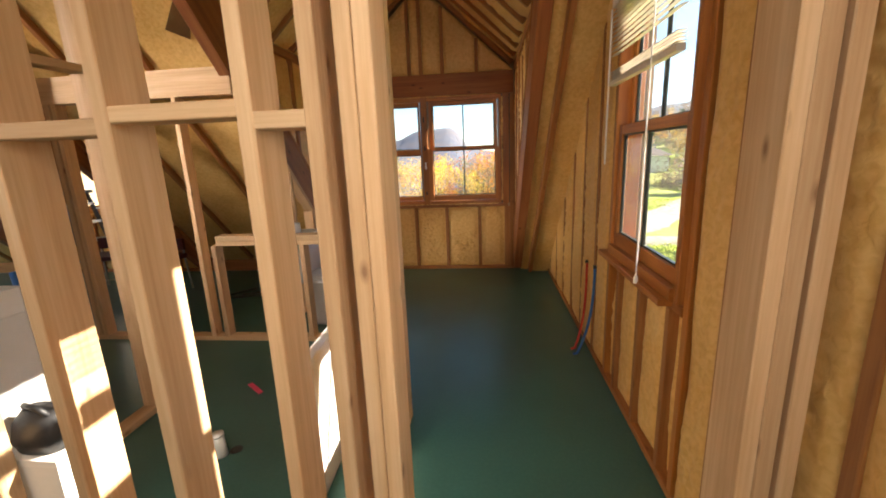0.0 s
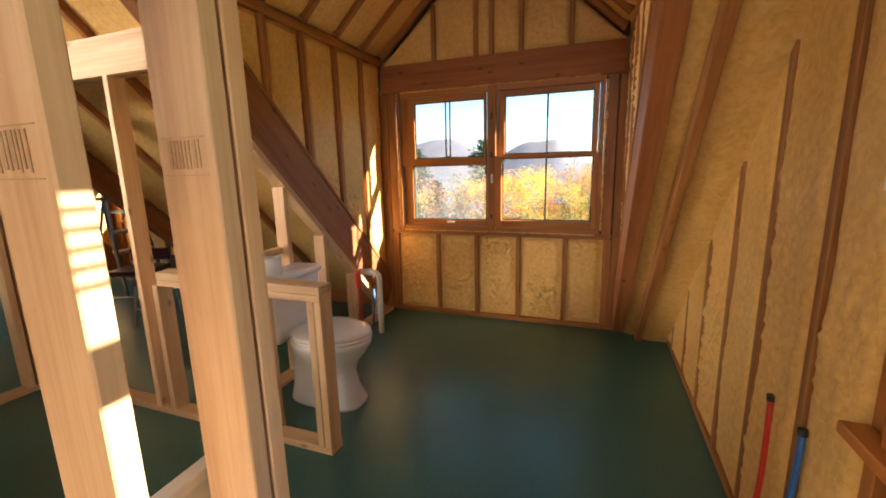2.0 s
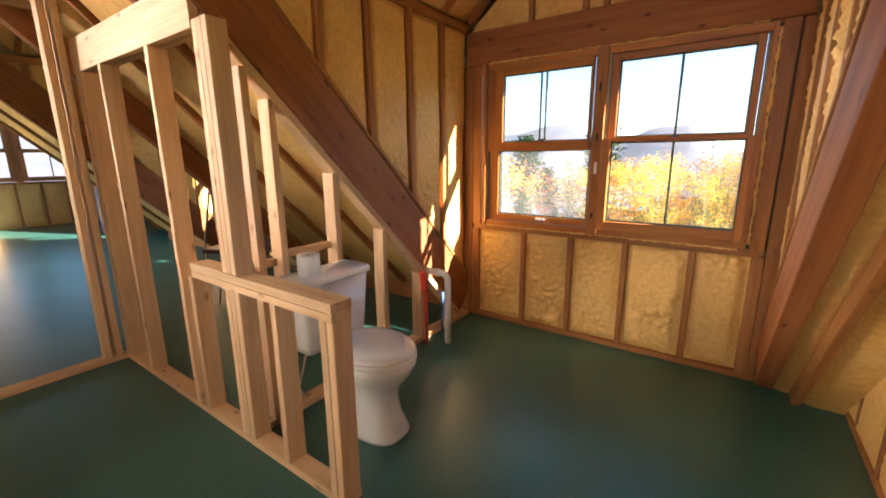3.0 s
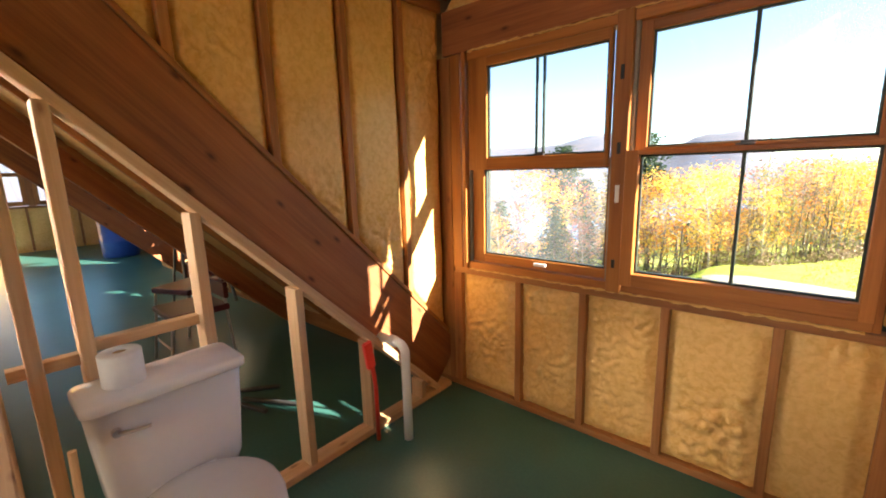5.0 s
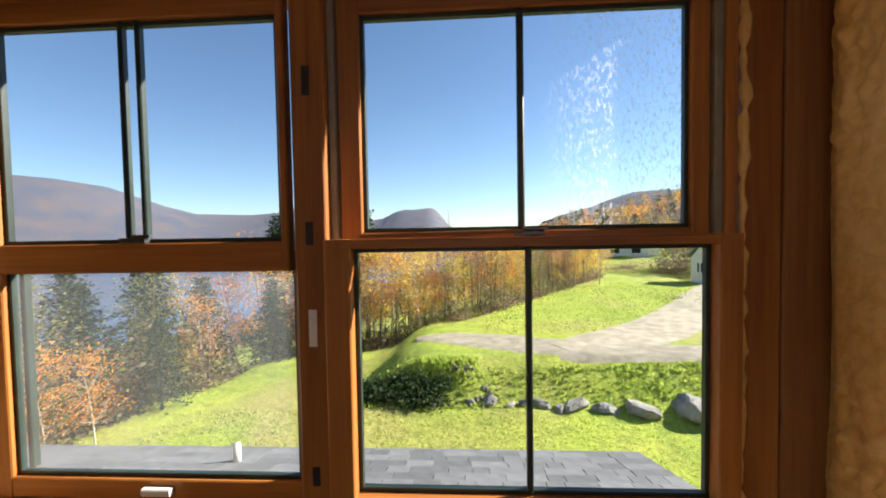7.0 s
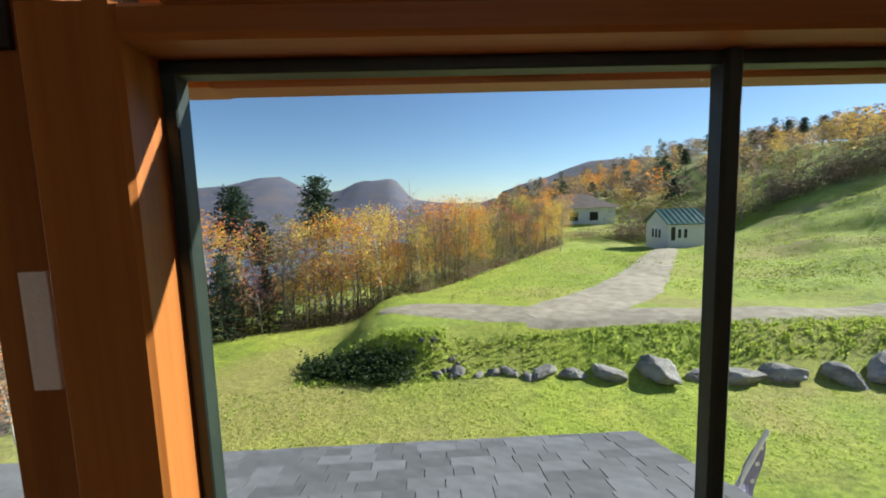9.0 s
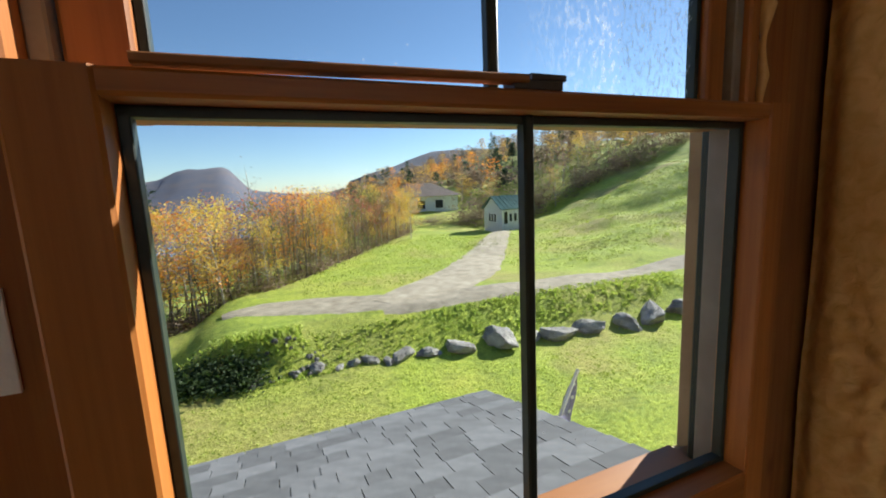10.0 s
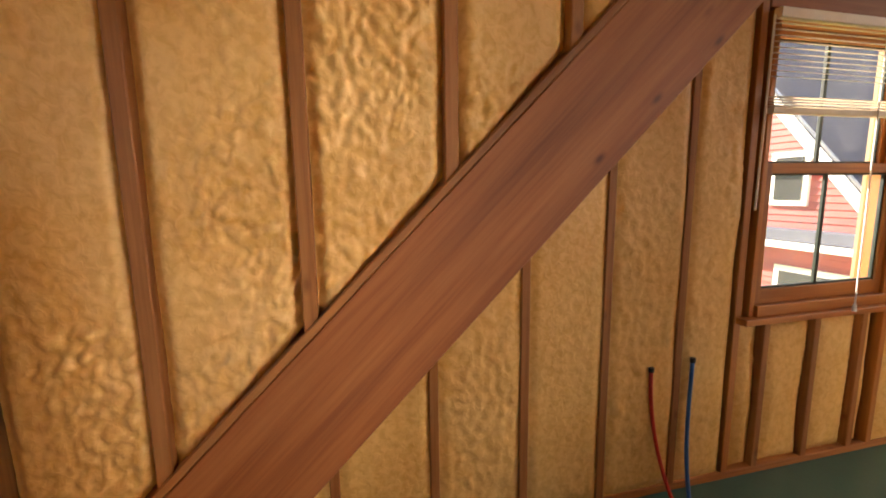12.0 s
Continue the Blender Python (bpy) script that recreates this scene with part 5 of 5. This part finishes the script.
KINDS = [broadleaf(1, 6.2, 1.9, ORANGE, PALEBARK, 1500, "young maple with thin orange autumn leaves", 0.25),
         broadleaf(2, 6.5, 1.8, YELLOW, PALEBARK, 1500, "slender tree with yellow autumn leaves and pale bark", 0.2),
         broadleaf(3, 5.6, 1.8, GOLD, PALEBARK, 1300, "young tree with golden brown autumn leaves", 0.2),
         broadleaf(4, 5.8, 1.9, REDLEAF, PALEBARK, 1000, "young maple with sparse red autumn leaves", 0.25),
         broadleaf(5, 5.4, 1.9, GREENLEAF, BARK, 1400, "young tree with fading green leaves", 0.15),
         broadleaf(6, 6.3, 1.2, BROWNLEAF, PALEBARK, 900, "nearly bare tree with brown twigs", 0.2)]
SPRUCE = conifer(11, 7.0, 2.5, "dark green spruce with drooping branches")
PINETREE = conifer(12, 12.0, 3.6, "tall ragged white pine above other trees", 0.6, 0.5, 0.4)


def plant(kind, x, y, turn, size, z=None):
    m = pose(x, y, (ground_z(x, y) if z is None else z), 0, 0, turn) @ Matrix.Scale(size, 4)
    loc, rot, sc = m.decompose()
    c = copy_thing(kind, Matrix.LocRotScale(loc, rot, None))
    c.scale = (size, size, size)
    return c


TALL = dict(zip([o.name for o in KINDS], (6.2, 6.5, 5.6, 5.8, 5.4, 6.3)))
TALL[SPRUCE.name], TALL[PINETREE.name] = 7.0, 12.0


def plant_to(kind, x, y, turn, top):
    """Plants a tree of the size that takes its crown up to a height."""
    return plant(kind, x, y, turn, max(0.35, (top - ground_z(x, y)) / TALL[kind.name]))


rnd = random.Random(17)
# front row along the edge of the lawn
order = [4, 5, 3, 5, 1, 3, 5, 1, 0, 5, 1, 0, 5, 1, 4, 0, 5, 4, 1, 0, 2, 1]
for k in range(36):
    f = k / 35
    x = -6.8 + 17.5 * f
    y = edge_y(x) + 0.7 + rnd.uniform(0, 1.6)
    plant_to(KINDS[order[k % len(order)]], x + rnd.uniform(-0.25, 0.25), y, rnd.random() * 360, 0.6 + 1.0 * f + rnd.uniform(-1.7, 0.7))
# rows behind
for k in range(46):
    f = rnd.random()
    x = -9 + 22 * f
    y = edge_y(x) + rnd.uniform(3, 13)
    plant_to(KINDS[rnd.choice((0, 1, 2, 0, 5, 4, 1, 3))], x, y, rnd.random() * 360, 0.8 + 0.8 * f + rnd.uniform(-0.6, 0.6))
# the wood down to the lake
for x, y, kd, sz in ((-7.9, 14.6, SPRUCE, 0.85), (-10.4, 17.3, KINDS[4], 1.35), (-6.9, 18.9, SPRUCE, 0.95), (-9.6, 19.0, SPRUCE, 1.25), (-7.6, 20.5, SPRUCE, 1.1), (-5.9, 20.2, SPRUCE, 0.75), (-9.0, 12.2, KINDS[4], 1.1),
                     (-7.9, 12.6, KINDS[0], 0.72), (-8.4, 12.0, KINDS[0], 0.80), (-8.5, 17.2, KINDS[0], 0.95), (-11.0, 14.0, KINDS[4], 1.3), (-12.5, 17, SPRUCE, 1.3), (-11.5, 11, KINDS[2], 1.2),
                     (-10.3, 22, KINDS[3], 1.3), (-13, 21, SPRUCE, 1.4), (-15, 15, KINDS[0], 1.4), (-16, 20, SPRUCE, 1.5), (-18, 14, KINDS[1], 1.5), (-13, 26, KINDS[5], 1.4)):
    plant_to(kd, x, y, rnd.random() * 360, 1.9 * sz - 2.2)
for x, y, sz in ((-15.4, 64, 0.0), (-27, 64, -1.0), (50.3, 67.2, 2.6), (52.0, 66.0, 3.6), (53.4, 64.6, 4.4), (54.8, 63.6, 3.9), (56.2, 62.0, 4.6), (58.5, 60.5, 3.4), (43.0, 72.3, 3.0)):
    plant_to(PINETREE, x, y, rnd.random() * 360, 6.2 + sz)
bare = broadleaf(7, 10, 2.6, BROWNLEAF, PALEBARK, 60, "tall bare tree with pale branches", 0.3)
bare.location = (-1.5, 52, ground_z(-1.5, 52) + 1.0)
lone = plant(KINDS[1], 9.3, 32.6, 10, 0.55)
# trees round the shed and up the hill
for k in range(60):
    x = rnd.uniform(12, 60)
    y = rnd.uniform(42, 66) - 0.12 * x
    if y < 60 and abs(x - 0.3 - (y - 4.75) * 0.355) < 5.5:
        continue
    plant_to(KINDS[rnd.choice((1, 2, 4, 4, 5, 5, 2))], x, y, rnd.random() * 360, ground_z(x, y) + rnd.uniform(1.8, 4.2))
for o, at in zip(KINDS + [SPRUCE, PINETREE], ((-10, 24), (-12, 29), (-14, 24), (-9, 27), (-16, 28), (-20, 22), (-18, 26), (-22, 60))):
    o.location = (*at, ground_z(*at))

# brush under the trees, and the far woods
def scrub(name, label, spots, leaf, r):
    vv, ff = [], []
    for x, y, h, w, cnt in spots:
        z = ground_z(x, y)
        pts = [Vector((x + r.gauss(0, w), y + r.gauss(0, w), z + abs(r.gauss(0, 0.5)) * h)) for _ in range(cnt)]
        a, b = leaf_cards(pts, 0.045 + 0.02 * h, r)
        k = len(vv)
        vv += a
        ff += [tuple(i + k for i in q) for q in b]
    m = bpy.data.meshes.new(name)
    m.from_pydata(vv, [], ff)
    m.materials.append(leaf)
    return tagged(new(name, m), label, "brush", "", "stuff")


spots, spots2 = [], []
for k in range(260):
    x = -8 + 19 * rnd.random()
    (spots if k % 3 else spots2).append((x, edge_y(x) + 0.5 + rnd.uniform(0, 2.4), rnd.uniform(0.3, 0.95), 0.3, 80))
for k in range(90):
    y = rnd.uniform(11, 18)
    (spots if k % 2 else spots2).append((-8.3 - rnd.uniform(0, 1.5) - 0.08 * (18 - y), y, rnd.uniform(0.8, 2.0), 0.3, 130))
for k in range(160):
    x = rnd.uniform(11, 46)
    spots.append((x, 43 - 0.1 * x + rnd.uniform(-1, 3), 0.7 if 11 < x < 17 else rnd.uniform(1.5, 3.6), 0.5, 150))
scrub("undergrowth", "dense brown undergrowth below the trees", spots, BROWNLEAF, rnd)
scrub("shrubs", "dull green shrubs along the wood", spots2, GREENLEAF, rnd)
for nm, leaf, cnt, lab in (("far_woods_green", NEEDLE, 150, "distant dark conifer woods"), ("far_woods_gold", GOLD, 130, "distant golden autumn woods"), ("far_woods_brown", BROWNLEAF, 330, "distant bare brown woods"),
                           ("far_woods_orange", ORANGE, 30, "distant orange autumn woods")):
    sp = []
    for _ in range(cnt):
        if rnd.random() < 0.7:
            a, d = rnd.uniform(0.05, 1.05), rnd.uniform(62, 170)
        else:
            a, d = rnd.uniform(-0.75, 0.1), rnd.uniform(50, 120)
        if leaf is NEEDLE and a > 0.1 and rnd.random() < 0.5:
            continue
        sp.append((d * math.sin(a), d * math.cos(a), rnd.uniform(2.5, 5.5) if leaf is NEEDLE else rnd.uniform(2.2, 4.2), 1.2, 280))
    vv, ff = [], []
    for x, y, h, w, c in sp:
        z = ground_z(x, y)
        pts = []
        for _ in range(c):
            f = rnd.random()
            ww = w * (1.3 - f) if leaf is NEEDLE else w * (0.5 + math.sin(f * 3.0))
            pts.append(Vector((x + rnd.gauss(0, ww * 0.5), y + rnd.gauss(0, ww * 0.5), z + 0.5 + f * h)))
        a, b = leaf_cards(pts, 0.2, rnd)
        k = len(vv)
        vv += a
        ff += [tuple(i + k for i in q) for q in b]
    m = bpy.data.meshes.new(nm)
    m.from_pydata(vv, [], ff)
    m.materials.append(leaf)
    tagged(new(nm, m), lab, "woods", "", "stuff")

# thin bare stems at the edge of the wood
stems = bmesh.new()
for k in range(120):
    x = -8 + 19 * rnd.random()
    y = edge_y(x) + 0.6 + rnd.uniform(0, 3.5)
    z, h = ground_z(x, y), rnd.uniform(1.4, 4.2)
    lean = Vector((rnd.gauss(0, 0.08), rnd.gauss(0, 0.08), 1)) * h
    p = Vector((x, y, z - 0.1))
    tube([p, p + lean * 0.5 + Vector((rnd.gauss(0, 0.05), 0, 0)), p + lean], [0.028, 0.018, 0.008], stems, 5)
tagged(mesh_object("thin_stems", stems, BARK, True), "thin pale bare saplings along the wood", "saplings", "", "stuff")

# bank weeds: an overgrown hump beside the boulders, its shade painted as dark green
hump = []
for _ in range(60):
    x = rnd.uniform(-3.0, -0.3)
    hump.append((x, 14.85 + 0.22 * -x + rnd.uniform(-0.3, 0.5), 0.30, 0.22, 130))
WEED = leaf_material("shade_dark_weeds", (0.02, 0.045, 0.010), (0.06, 0.10, 0.02))
scrub("bank_weeds", "weeds over a bank, dark green with painted-in shade", hump, WEED, rnd)

# rough clumps over the hillside
hill = []
for _ in range(170):
    x, y = rnd.uniform(11, 36), rnd.uniform(19, 36)
    if y > 20 + 0.9 * (x - 5) + 3 or abs(y - 15 - 0.95 * (x - 3)) < 2.2:
        continue
    hill.append((x, y, rnd.uniform(0.12, 0.30), rnd.uniform(0.3, 0.8), 70))
COARSE = leaf_material("coarse_grass", (0.10, 0.14, 0.025), (0.30, 0.30, 0.07))
scrub("coarse_grass", "coarse dull grass clumps over a rough hillside", hill, COARSE, rnd)

# ---- garden shed ----
SIDING = speckled("white_siding", (0.74, 0.75, 0.76), (0.82, 0.82, 0.82), 2, 0.6, 0.05)
TEAL = speckled("green_metal_roof", (0.05, 0.13, 0.10), (0.09, 0.19, 0.15), 2, 0.35, 0.05)
DARKPANE = speckled("dark_pane", (0.02, 0.025, 0.03), (0.04, 0.045, 0.05), 2, 0.1, 0.0)
SX, SY = 18.8, 35.0
SZ = ground_z(SX, SY) - 0.05
shed = thing("garden_shed", (SX, SY, SZ), "small white garden shed with a ribbed green metal roof", "shed")
hw, hd, eh, rh = 1.42, 1.5, 1.9, 2.95
b = bmesh.new()
ring = [(-hw, 0), (hw, 0), (hw, eh), (-hw, eh)]
fr = [b.verts.new((SX + x, SY - hd, SZ + z)) for x, z in ring]
bk = [b.verts.new((SX + x, SY + hd, SZ + z)) for x, z in ring]
ga = b.verts.new((SX - hw, SY, SZ + rh))
gb = b.verts.new((SX + hw, SY, SZ + rh))
b.faces.new(fr)
b.faces.new(list(reversed(bk)))
b.faces.new((fr[0], fr[3], ga, bk[3], bk[0]))
b.faces.new((fr[2], fr[1], bk[1], bk[2], gb))
part("wall", b, SIDING, shed)
for s in (-1, 1):
    rf = part("roof", board((SX - hw - 0.2, SY + s * 0.84, SZ + 2.44), (SX + hw + 0.2, SY + s * 0.84, SZ + 2.44), 2.05, 0.05, (0, s * 1.7, -1.05)), TEAL, shed)
    for k in range(9):
        x = SX - hw - 0.15 + k * (2 * hw + 0.3) / 8
        part("rib", board((x, SY + s * 0.02, SZ + 3.0), (x, SY + s * 1.72, SZ + 1.93), 0.05, 0.05, (1, 0, 0)), TEAL, rf)
for x in (-0.62, -0.18):
    w = part("window", block(SX + x - 0.19, SX + x + 0.19, SY - hd - 0.04, SY - hd, SZ + 0.85, SZ + 1.62), SIDING, shed)
    part("pane", block(SX + x - 0.12, SX + x + 0.12, SY - hd - 0.05, SY - hd - 0.03, SZ + 0.92, SZ + 1.55), DARKPANE, w)
d = part("door", block(SX - 1.22, SX - 0.92, SY - hd - 0.04, SY - hd, SZ + 0.75, SZ + 1.72), DARKPANE, shed, "dark glazed shed door")
part("door_frame", block(SX - 0.92, SX - 0.86, SY - hd - 0.05, SY - hd, SZ + 0.02, SZ + 1.8), SIDING, d)
part("door_panel", block(SX - 1.24, SX - 0.92, SY - hd - 0.05, SY - hd, SZ + 0.03, SZ + 0.75), SIDING, d)
for y in (-0.45, 0, 0.45):
    w = part("window", block(SX - hw - 0.04, SX - hw, SY + y - 0.2, SY + y + 0.2, SZ + 0.8, SZ + 1.6), SIDING, shed)
    part("pane", block(SX - hw - 0.05, SX - hw - 0.03, SY + y - 0.13, SY + y + 0.13, SZ + 0.87, SZ + 1.53), DARKPANE, w)

# ---- far bungalow ----
BROWNROOF = speckled("brown_shingles", (0.11, 0.08, 0.065), (0.17, 0.13, 0.11), 2, 0.8, 0.3)
HX, HY = 18.5, 56.0
HZ = ground_z(HX, HY) - 0.5
hs = thing("bungalow", (HX, HY, HZ), "low white bungalow with a brown hipped roof", "house")
part("wall", block(HX - 4.5, HX + 4.0, HY - 3, HY + 3, HZ - 2.0, HZ + 2.2, None, 0.01), SIDING, hs)
part("roof", loft([[(HX - 5, HY - 3.5, HZ + 2.2), (HX + 4.5, HY - 3.5, HZ + 2.2), (HX + 4.5, HY + 3.5, HZ + 2.2), (HX - 5, HY + 3.5, HZ + 2.2)],
                   [(HX - 1.8, HY - 0.1, HZ + 3.9), (HX + 1.4, HY - 0.1, HZ + 3.9), (HX + 1.4, HY + 0.1, HZ + 3.9), (HX - 1.8, HY + 0.1, HZ + 3.9)]]), BROWNROOF, hs)
for x in (-3.2, -1.0, 1.4):
    part("window", block(HX + x - 0.5, HX + x + 0.5, HY - 3.05, HY - 2.98, HZ + 0.7, HZ + 1.7), DARKPANE, hs)

# ---- porch roof with shingles ----
SHINGLE = speckled("grey_shingle", (0.115, 0.118, 0.126), (0.21, 0.212, 0.222), 1.4, 0.9, 0.6, 0.006, 0.0, 0.26)
PZ0, PS = 0.35, 0.277
PY0, PY1, PX1 = 5.24, 7.40, 1.67
porch = thing("porch_roof", (0, 6.3, -0.2), "low porch roof of weathered grey shingles", "roof")
tilt = math.atan(PS)
al = Vector((0, math.cos(tilt), -math.sin(tilt)))
nn = Vector((0, math.sin(tilt), math.cos(tilt)))


def on_roof(x, s, h=0.0):
    return Vector((x, PY0, PZ0)) + al * s + nn * h


SL = (PY1 - PY0) / math.cos(tilt)
b = bmesh.new()
q = [b.verts.new(on_roof(x, s, h)) for h in (-0.14, -0.006) for x, s in ((-9, 0), (PX1 - 0.01, 0), (PX1 - 0.01, SL - 0.01), (-9, SL - 0.01))]
for f in ((3, 2, 1, 0), (4, 5, 6, 7), (0, 1, 5, 4), (1, 2, 6, 5), (2, 3, 7, 6), (3, 0, 4, 7)):
    b.faces.new([q[k] for k in f])
deck = part("deck", b, SHINGLE, porch)


def shingle_mesh(w):
    bb = bmesh.new()
    p = [bb.verts.new(Vector((x, 0, 0)) + al * s + nn * h) for x, s, h in
         ((0, 0, 0.001), (w, 0, 0.001), (w, 0.152, 0.012), (0, 0.152, 0.012), (0, 0.152, 0.0), (w, 0.152, 0.0))]
    for f in ((0, 1, 2, 3), (3, 2, 5, 4), (0, 3, 4), (1, 5, 2)):
        bb.faces.new([p[k] for k in f])
    bmesh.ops.recalc_face_normals(bb, faces=bb.faces)
    mm = bpy.data.meshes.new("shingle")
    bb.to_mesh(mm)
    bb.free()
    mm.materials.append(SHINGLE)
    return mm


SIZES = [(w, shingle_mesh(w - 0.005)) for w in (0.11, 0.16, 0.20, 0.26)]
rest_v, rest_f = [], []
course = 0
while course * 0.145 < SL:
    s0 = min(course * 0.145, SL - 0.15)
    x = PX1
    while x > -8.8:
        w, mm = rnd.choice(SIZES)
        x -= w
        p = on_roof(x, s0, rnd.uniform(0, 0.003))
        if x > -2.4:
            o = new("shingle", mm)
            o.parent = deck
            o.location = p
        else:
            i = len(rest_v)
            rest_v += [p, p + Vector((w - 0.005, 0, 0)), p + Vector((w - 0.005, 0, 0)) + al * 0.15 + nn * 0.007, p + al * 0.15 + nn * 0.007]
            rest_f.append((i, i + 1, i + 2, i + 3))
    course += 1
mm = bpy.data.meshes.new("far_shingles")
mm.from_pydata(rest_v, [], rest_f)
mm.materials.append(SHINGLE)
o = new("far_shingles", mm)
o.parent = porch
o.matrix_parent_inverse = Matrix.Translation(-porch.location)
tagged(o, kind="stuff")
part("fascia", block(-9, PX1, PY1 - 0.02, PY1 + 0.02, PZ0 - PS * (PY1 - PY0) - 0.20, PZ0 - PS * (PY1 - PY0) - 0.02), SIDING, porch)
part("soffit_beam", block(-9, PX1 - 0.1, PY1 - 0.35, PY1 - 0.15, PZ0 - PS * (PY1 - PY0) - 0.3, PZ0 - PS * (PY1 - PY0) - 0.14), SIDING, porch)
for x in (1.4, -1.6, -4.6):
    zz = ground_z(x, PY1 - 0.25)
    part("post", block(x - 0.06, x + 0.06, PY1 - 0.31, PY1 - 0.19, zz, PZ0 - PS * (PY1 - PY0) - 0.3), SIDING, porch)
slab("wall_lower_storey", [(-9, 1.60, 5.24, 5.30, -3.3, 0.0), (1.55, 1.61, -4, 5.24, -3.3, -0.04), (-9, 1.6, 5.0, 5.24, -3.3, -0.045)], SIDING, "white lower storey wall below the porch roof")

FLAGBLUE = speckled("flag_cloth", (0.20, 0.18, 0.32), (0.30, 0.27, 0.42), 8, 0.8, 0.1)
fl = thing("flag", (1.75, 6.6, -0.6), "folded faded blue flag with white specks on a pole", "flag")
part("pole", tube([(1.66, 6.75, -0.62), (2.18, 6.92, 0.02)], 0.013), PLASTIC, fl)
vv, ff = [], []
for i in range(9):
    for j in range(9):
        u, v = i / 8, j / 8
        p = Vector((2.16, 6.91, 0.0)).lerp(Vector((1.80, 6.79, -0.44)), u)
        vv.append(p + Vector((0.03 * math.sin(9 * u + 4 * v), 0.05 * math.sin(7 * u + 2 * v), -v * 0.42)))
for i in range(8):
    for j in range(8):
        k = i * 9 + j
        ff.append((k, k + 1, k + 10, k + 9))
c = from_lists("cloth", vv, ff, FLAGBLUE, fl)
c.matrix_parent_inverse = Matrix.Translation(-fl.location)
for k in range(14):
    u, v = (k % 4) / 4 + 0.1, (k // 4) / 4 + 0.12
    p = Vector((2.16, 6.91, 0.0)).lerp(Vector((1.80, 6.79, -0.44)), u) + Vector((0.03 * math.sin(9 * u + 4 * v), 0.05 * math.sin(7 * u + 2 * v) - 0.006, -v * 0.42))
    part("white_spot", block(p.x - 0.012, p.x + 0.012, p.y - 0.003, p.y, p.z - 0.012, p.z + 0.012, None, 0.001), PLASTIC, c)
vent = thing("roof_vent_pipe", (-1.35, 7.0, -0.15), "short white plastic vent pipe on the porch roof", "pipe")
part("pipe", tube([(-1.35, 7.0, -0.16), (-1.35, 7.0, 0.0)], 0.028), PLASTIC, vent, "", True)

# ---- neighbouring red wing ----
CLAP = speckled("red_clapboard", (0.30, 0.045, 0.04), (0.38, 0.07, 0.06), 2, 0.7, 0.1)
NAVY = speckled("dark_roof", (0.06, 0.07, 0.11), (0.09, 0.10, 0.15), 2, 0.8, 0.3)
red = thing("red_house", (7.5, -5.5, -3.0), "red clapboard house with white trim and a dark roof", "house")
YW = -4.0
PKX, PKZ, EVX, EVZ = 8.2, 5.1, 4.1, 0.15
b = bmesh.new()
b.faces.new([b.verts.new(p) for p in ((EVX, YW - 0.05, -3.2), (12.3, YW - 0.05, -3.2), (12.3, YW - 0.05, EVZ), (PKX, YW - 0.05, PKZ), (EVX, YW - 0.05, EVZ))])
bmesh.ops.recalc_face_normals(b, faces=b.faces)
wall = part("wall", b, CLAP, red)
z = -3.0
while z < 4.7:
    k = 0 if z < EVZ else (z - EVZ) / (PKZ - EVZ)
    x0, x1 = EVX + (PKX - EVX) * k, 12.3 - (12.3 - PKX) * k
    part("clapboard", board((x0, YW - 0.03, z + 0.06), (x1, YW - 0.03, z + 0.06), 0.03, 0.135, (0, 1, 0.18)), CLAP, wall)
    z += 0.125
part("rake_board", board((EVX - 0.35, YW + 0.03, EVZ - 0.42), (PKX, YW + 0.03, PKZ), 0.05, 0.26, (0, 1, 0)), SIDING, red)
part("rake_board", board((12.65, YW + 0.03, EVZ - 0.42), (PKX, YW + 0.03, PKZ), 0.05, 0.26, (0, 1, 0)), SIDING, red)
for sgn in (-1, 1):
    ex = EVX - 0.4 if sgn < 0 else 12.7
    rf = bmesh.new()
    rf.faces.new([rf.verts.new(p) for p in ((ex, YW + 0.1, EVZ - 0.35), (PKX, YW + 0.1, PKZ + 0.16), (PKX, -14, PKZ + 0.16), (ex, -14, EVZ - 0.35))])
    part("roof", rf, NAVY, red)
w = part("window", block(5.75, 6.45, YW - 0.02, YW + 0.05, 1.05, 2.05), SIDING, red)
part("pane", block(5.85, 6.35, YW + 0.04, YW + 0.06, 1.15, 1.95), DARKPANE, w)
part("band", block(4.0, 12.4, YW, YW + 0.35, 0.42, 0.62), NAVY, red)
part("band", block(4.0, 12.4, YW, YW + 0.38, 0.28, 0.40), SIDING, red)
w = part("window", block(4.9, 6.2, YW - 0.02, YW + 0.05, -1.3, -0.1), SIDING, red)
part("pane", block(5.0, 6.1, YW + 0.04, YW + 0.06, -1.2, -0.2), DARKPANE, w)
navy = thing("navy_house", (3, -14, -3), "dark blue house with white corner trim", "house")
part("wall", block(-3, 4.6, -14.5, -11, -3.2, 5.0, None, 0.01), NAVY, navy)
part("corner_trim", block(3.9, 4.1, -11, -10.95, -3.2, 5.0), SIDING, navy)
part("corner_trim", block(4.55, 4.7, -11, -10.95, -3.2, 5.0), SIDING, navy)
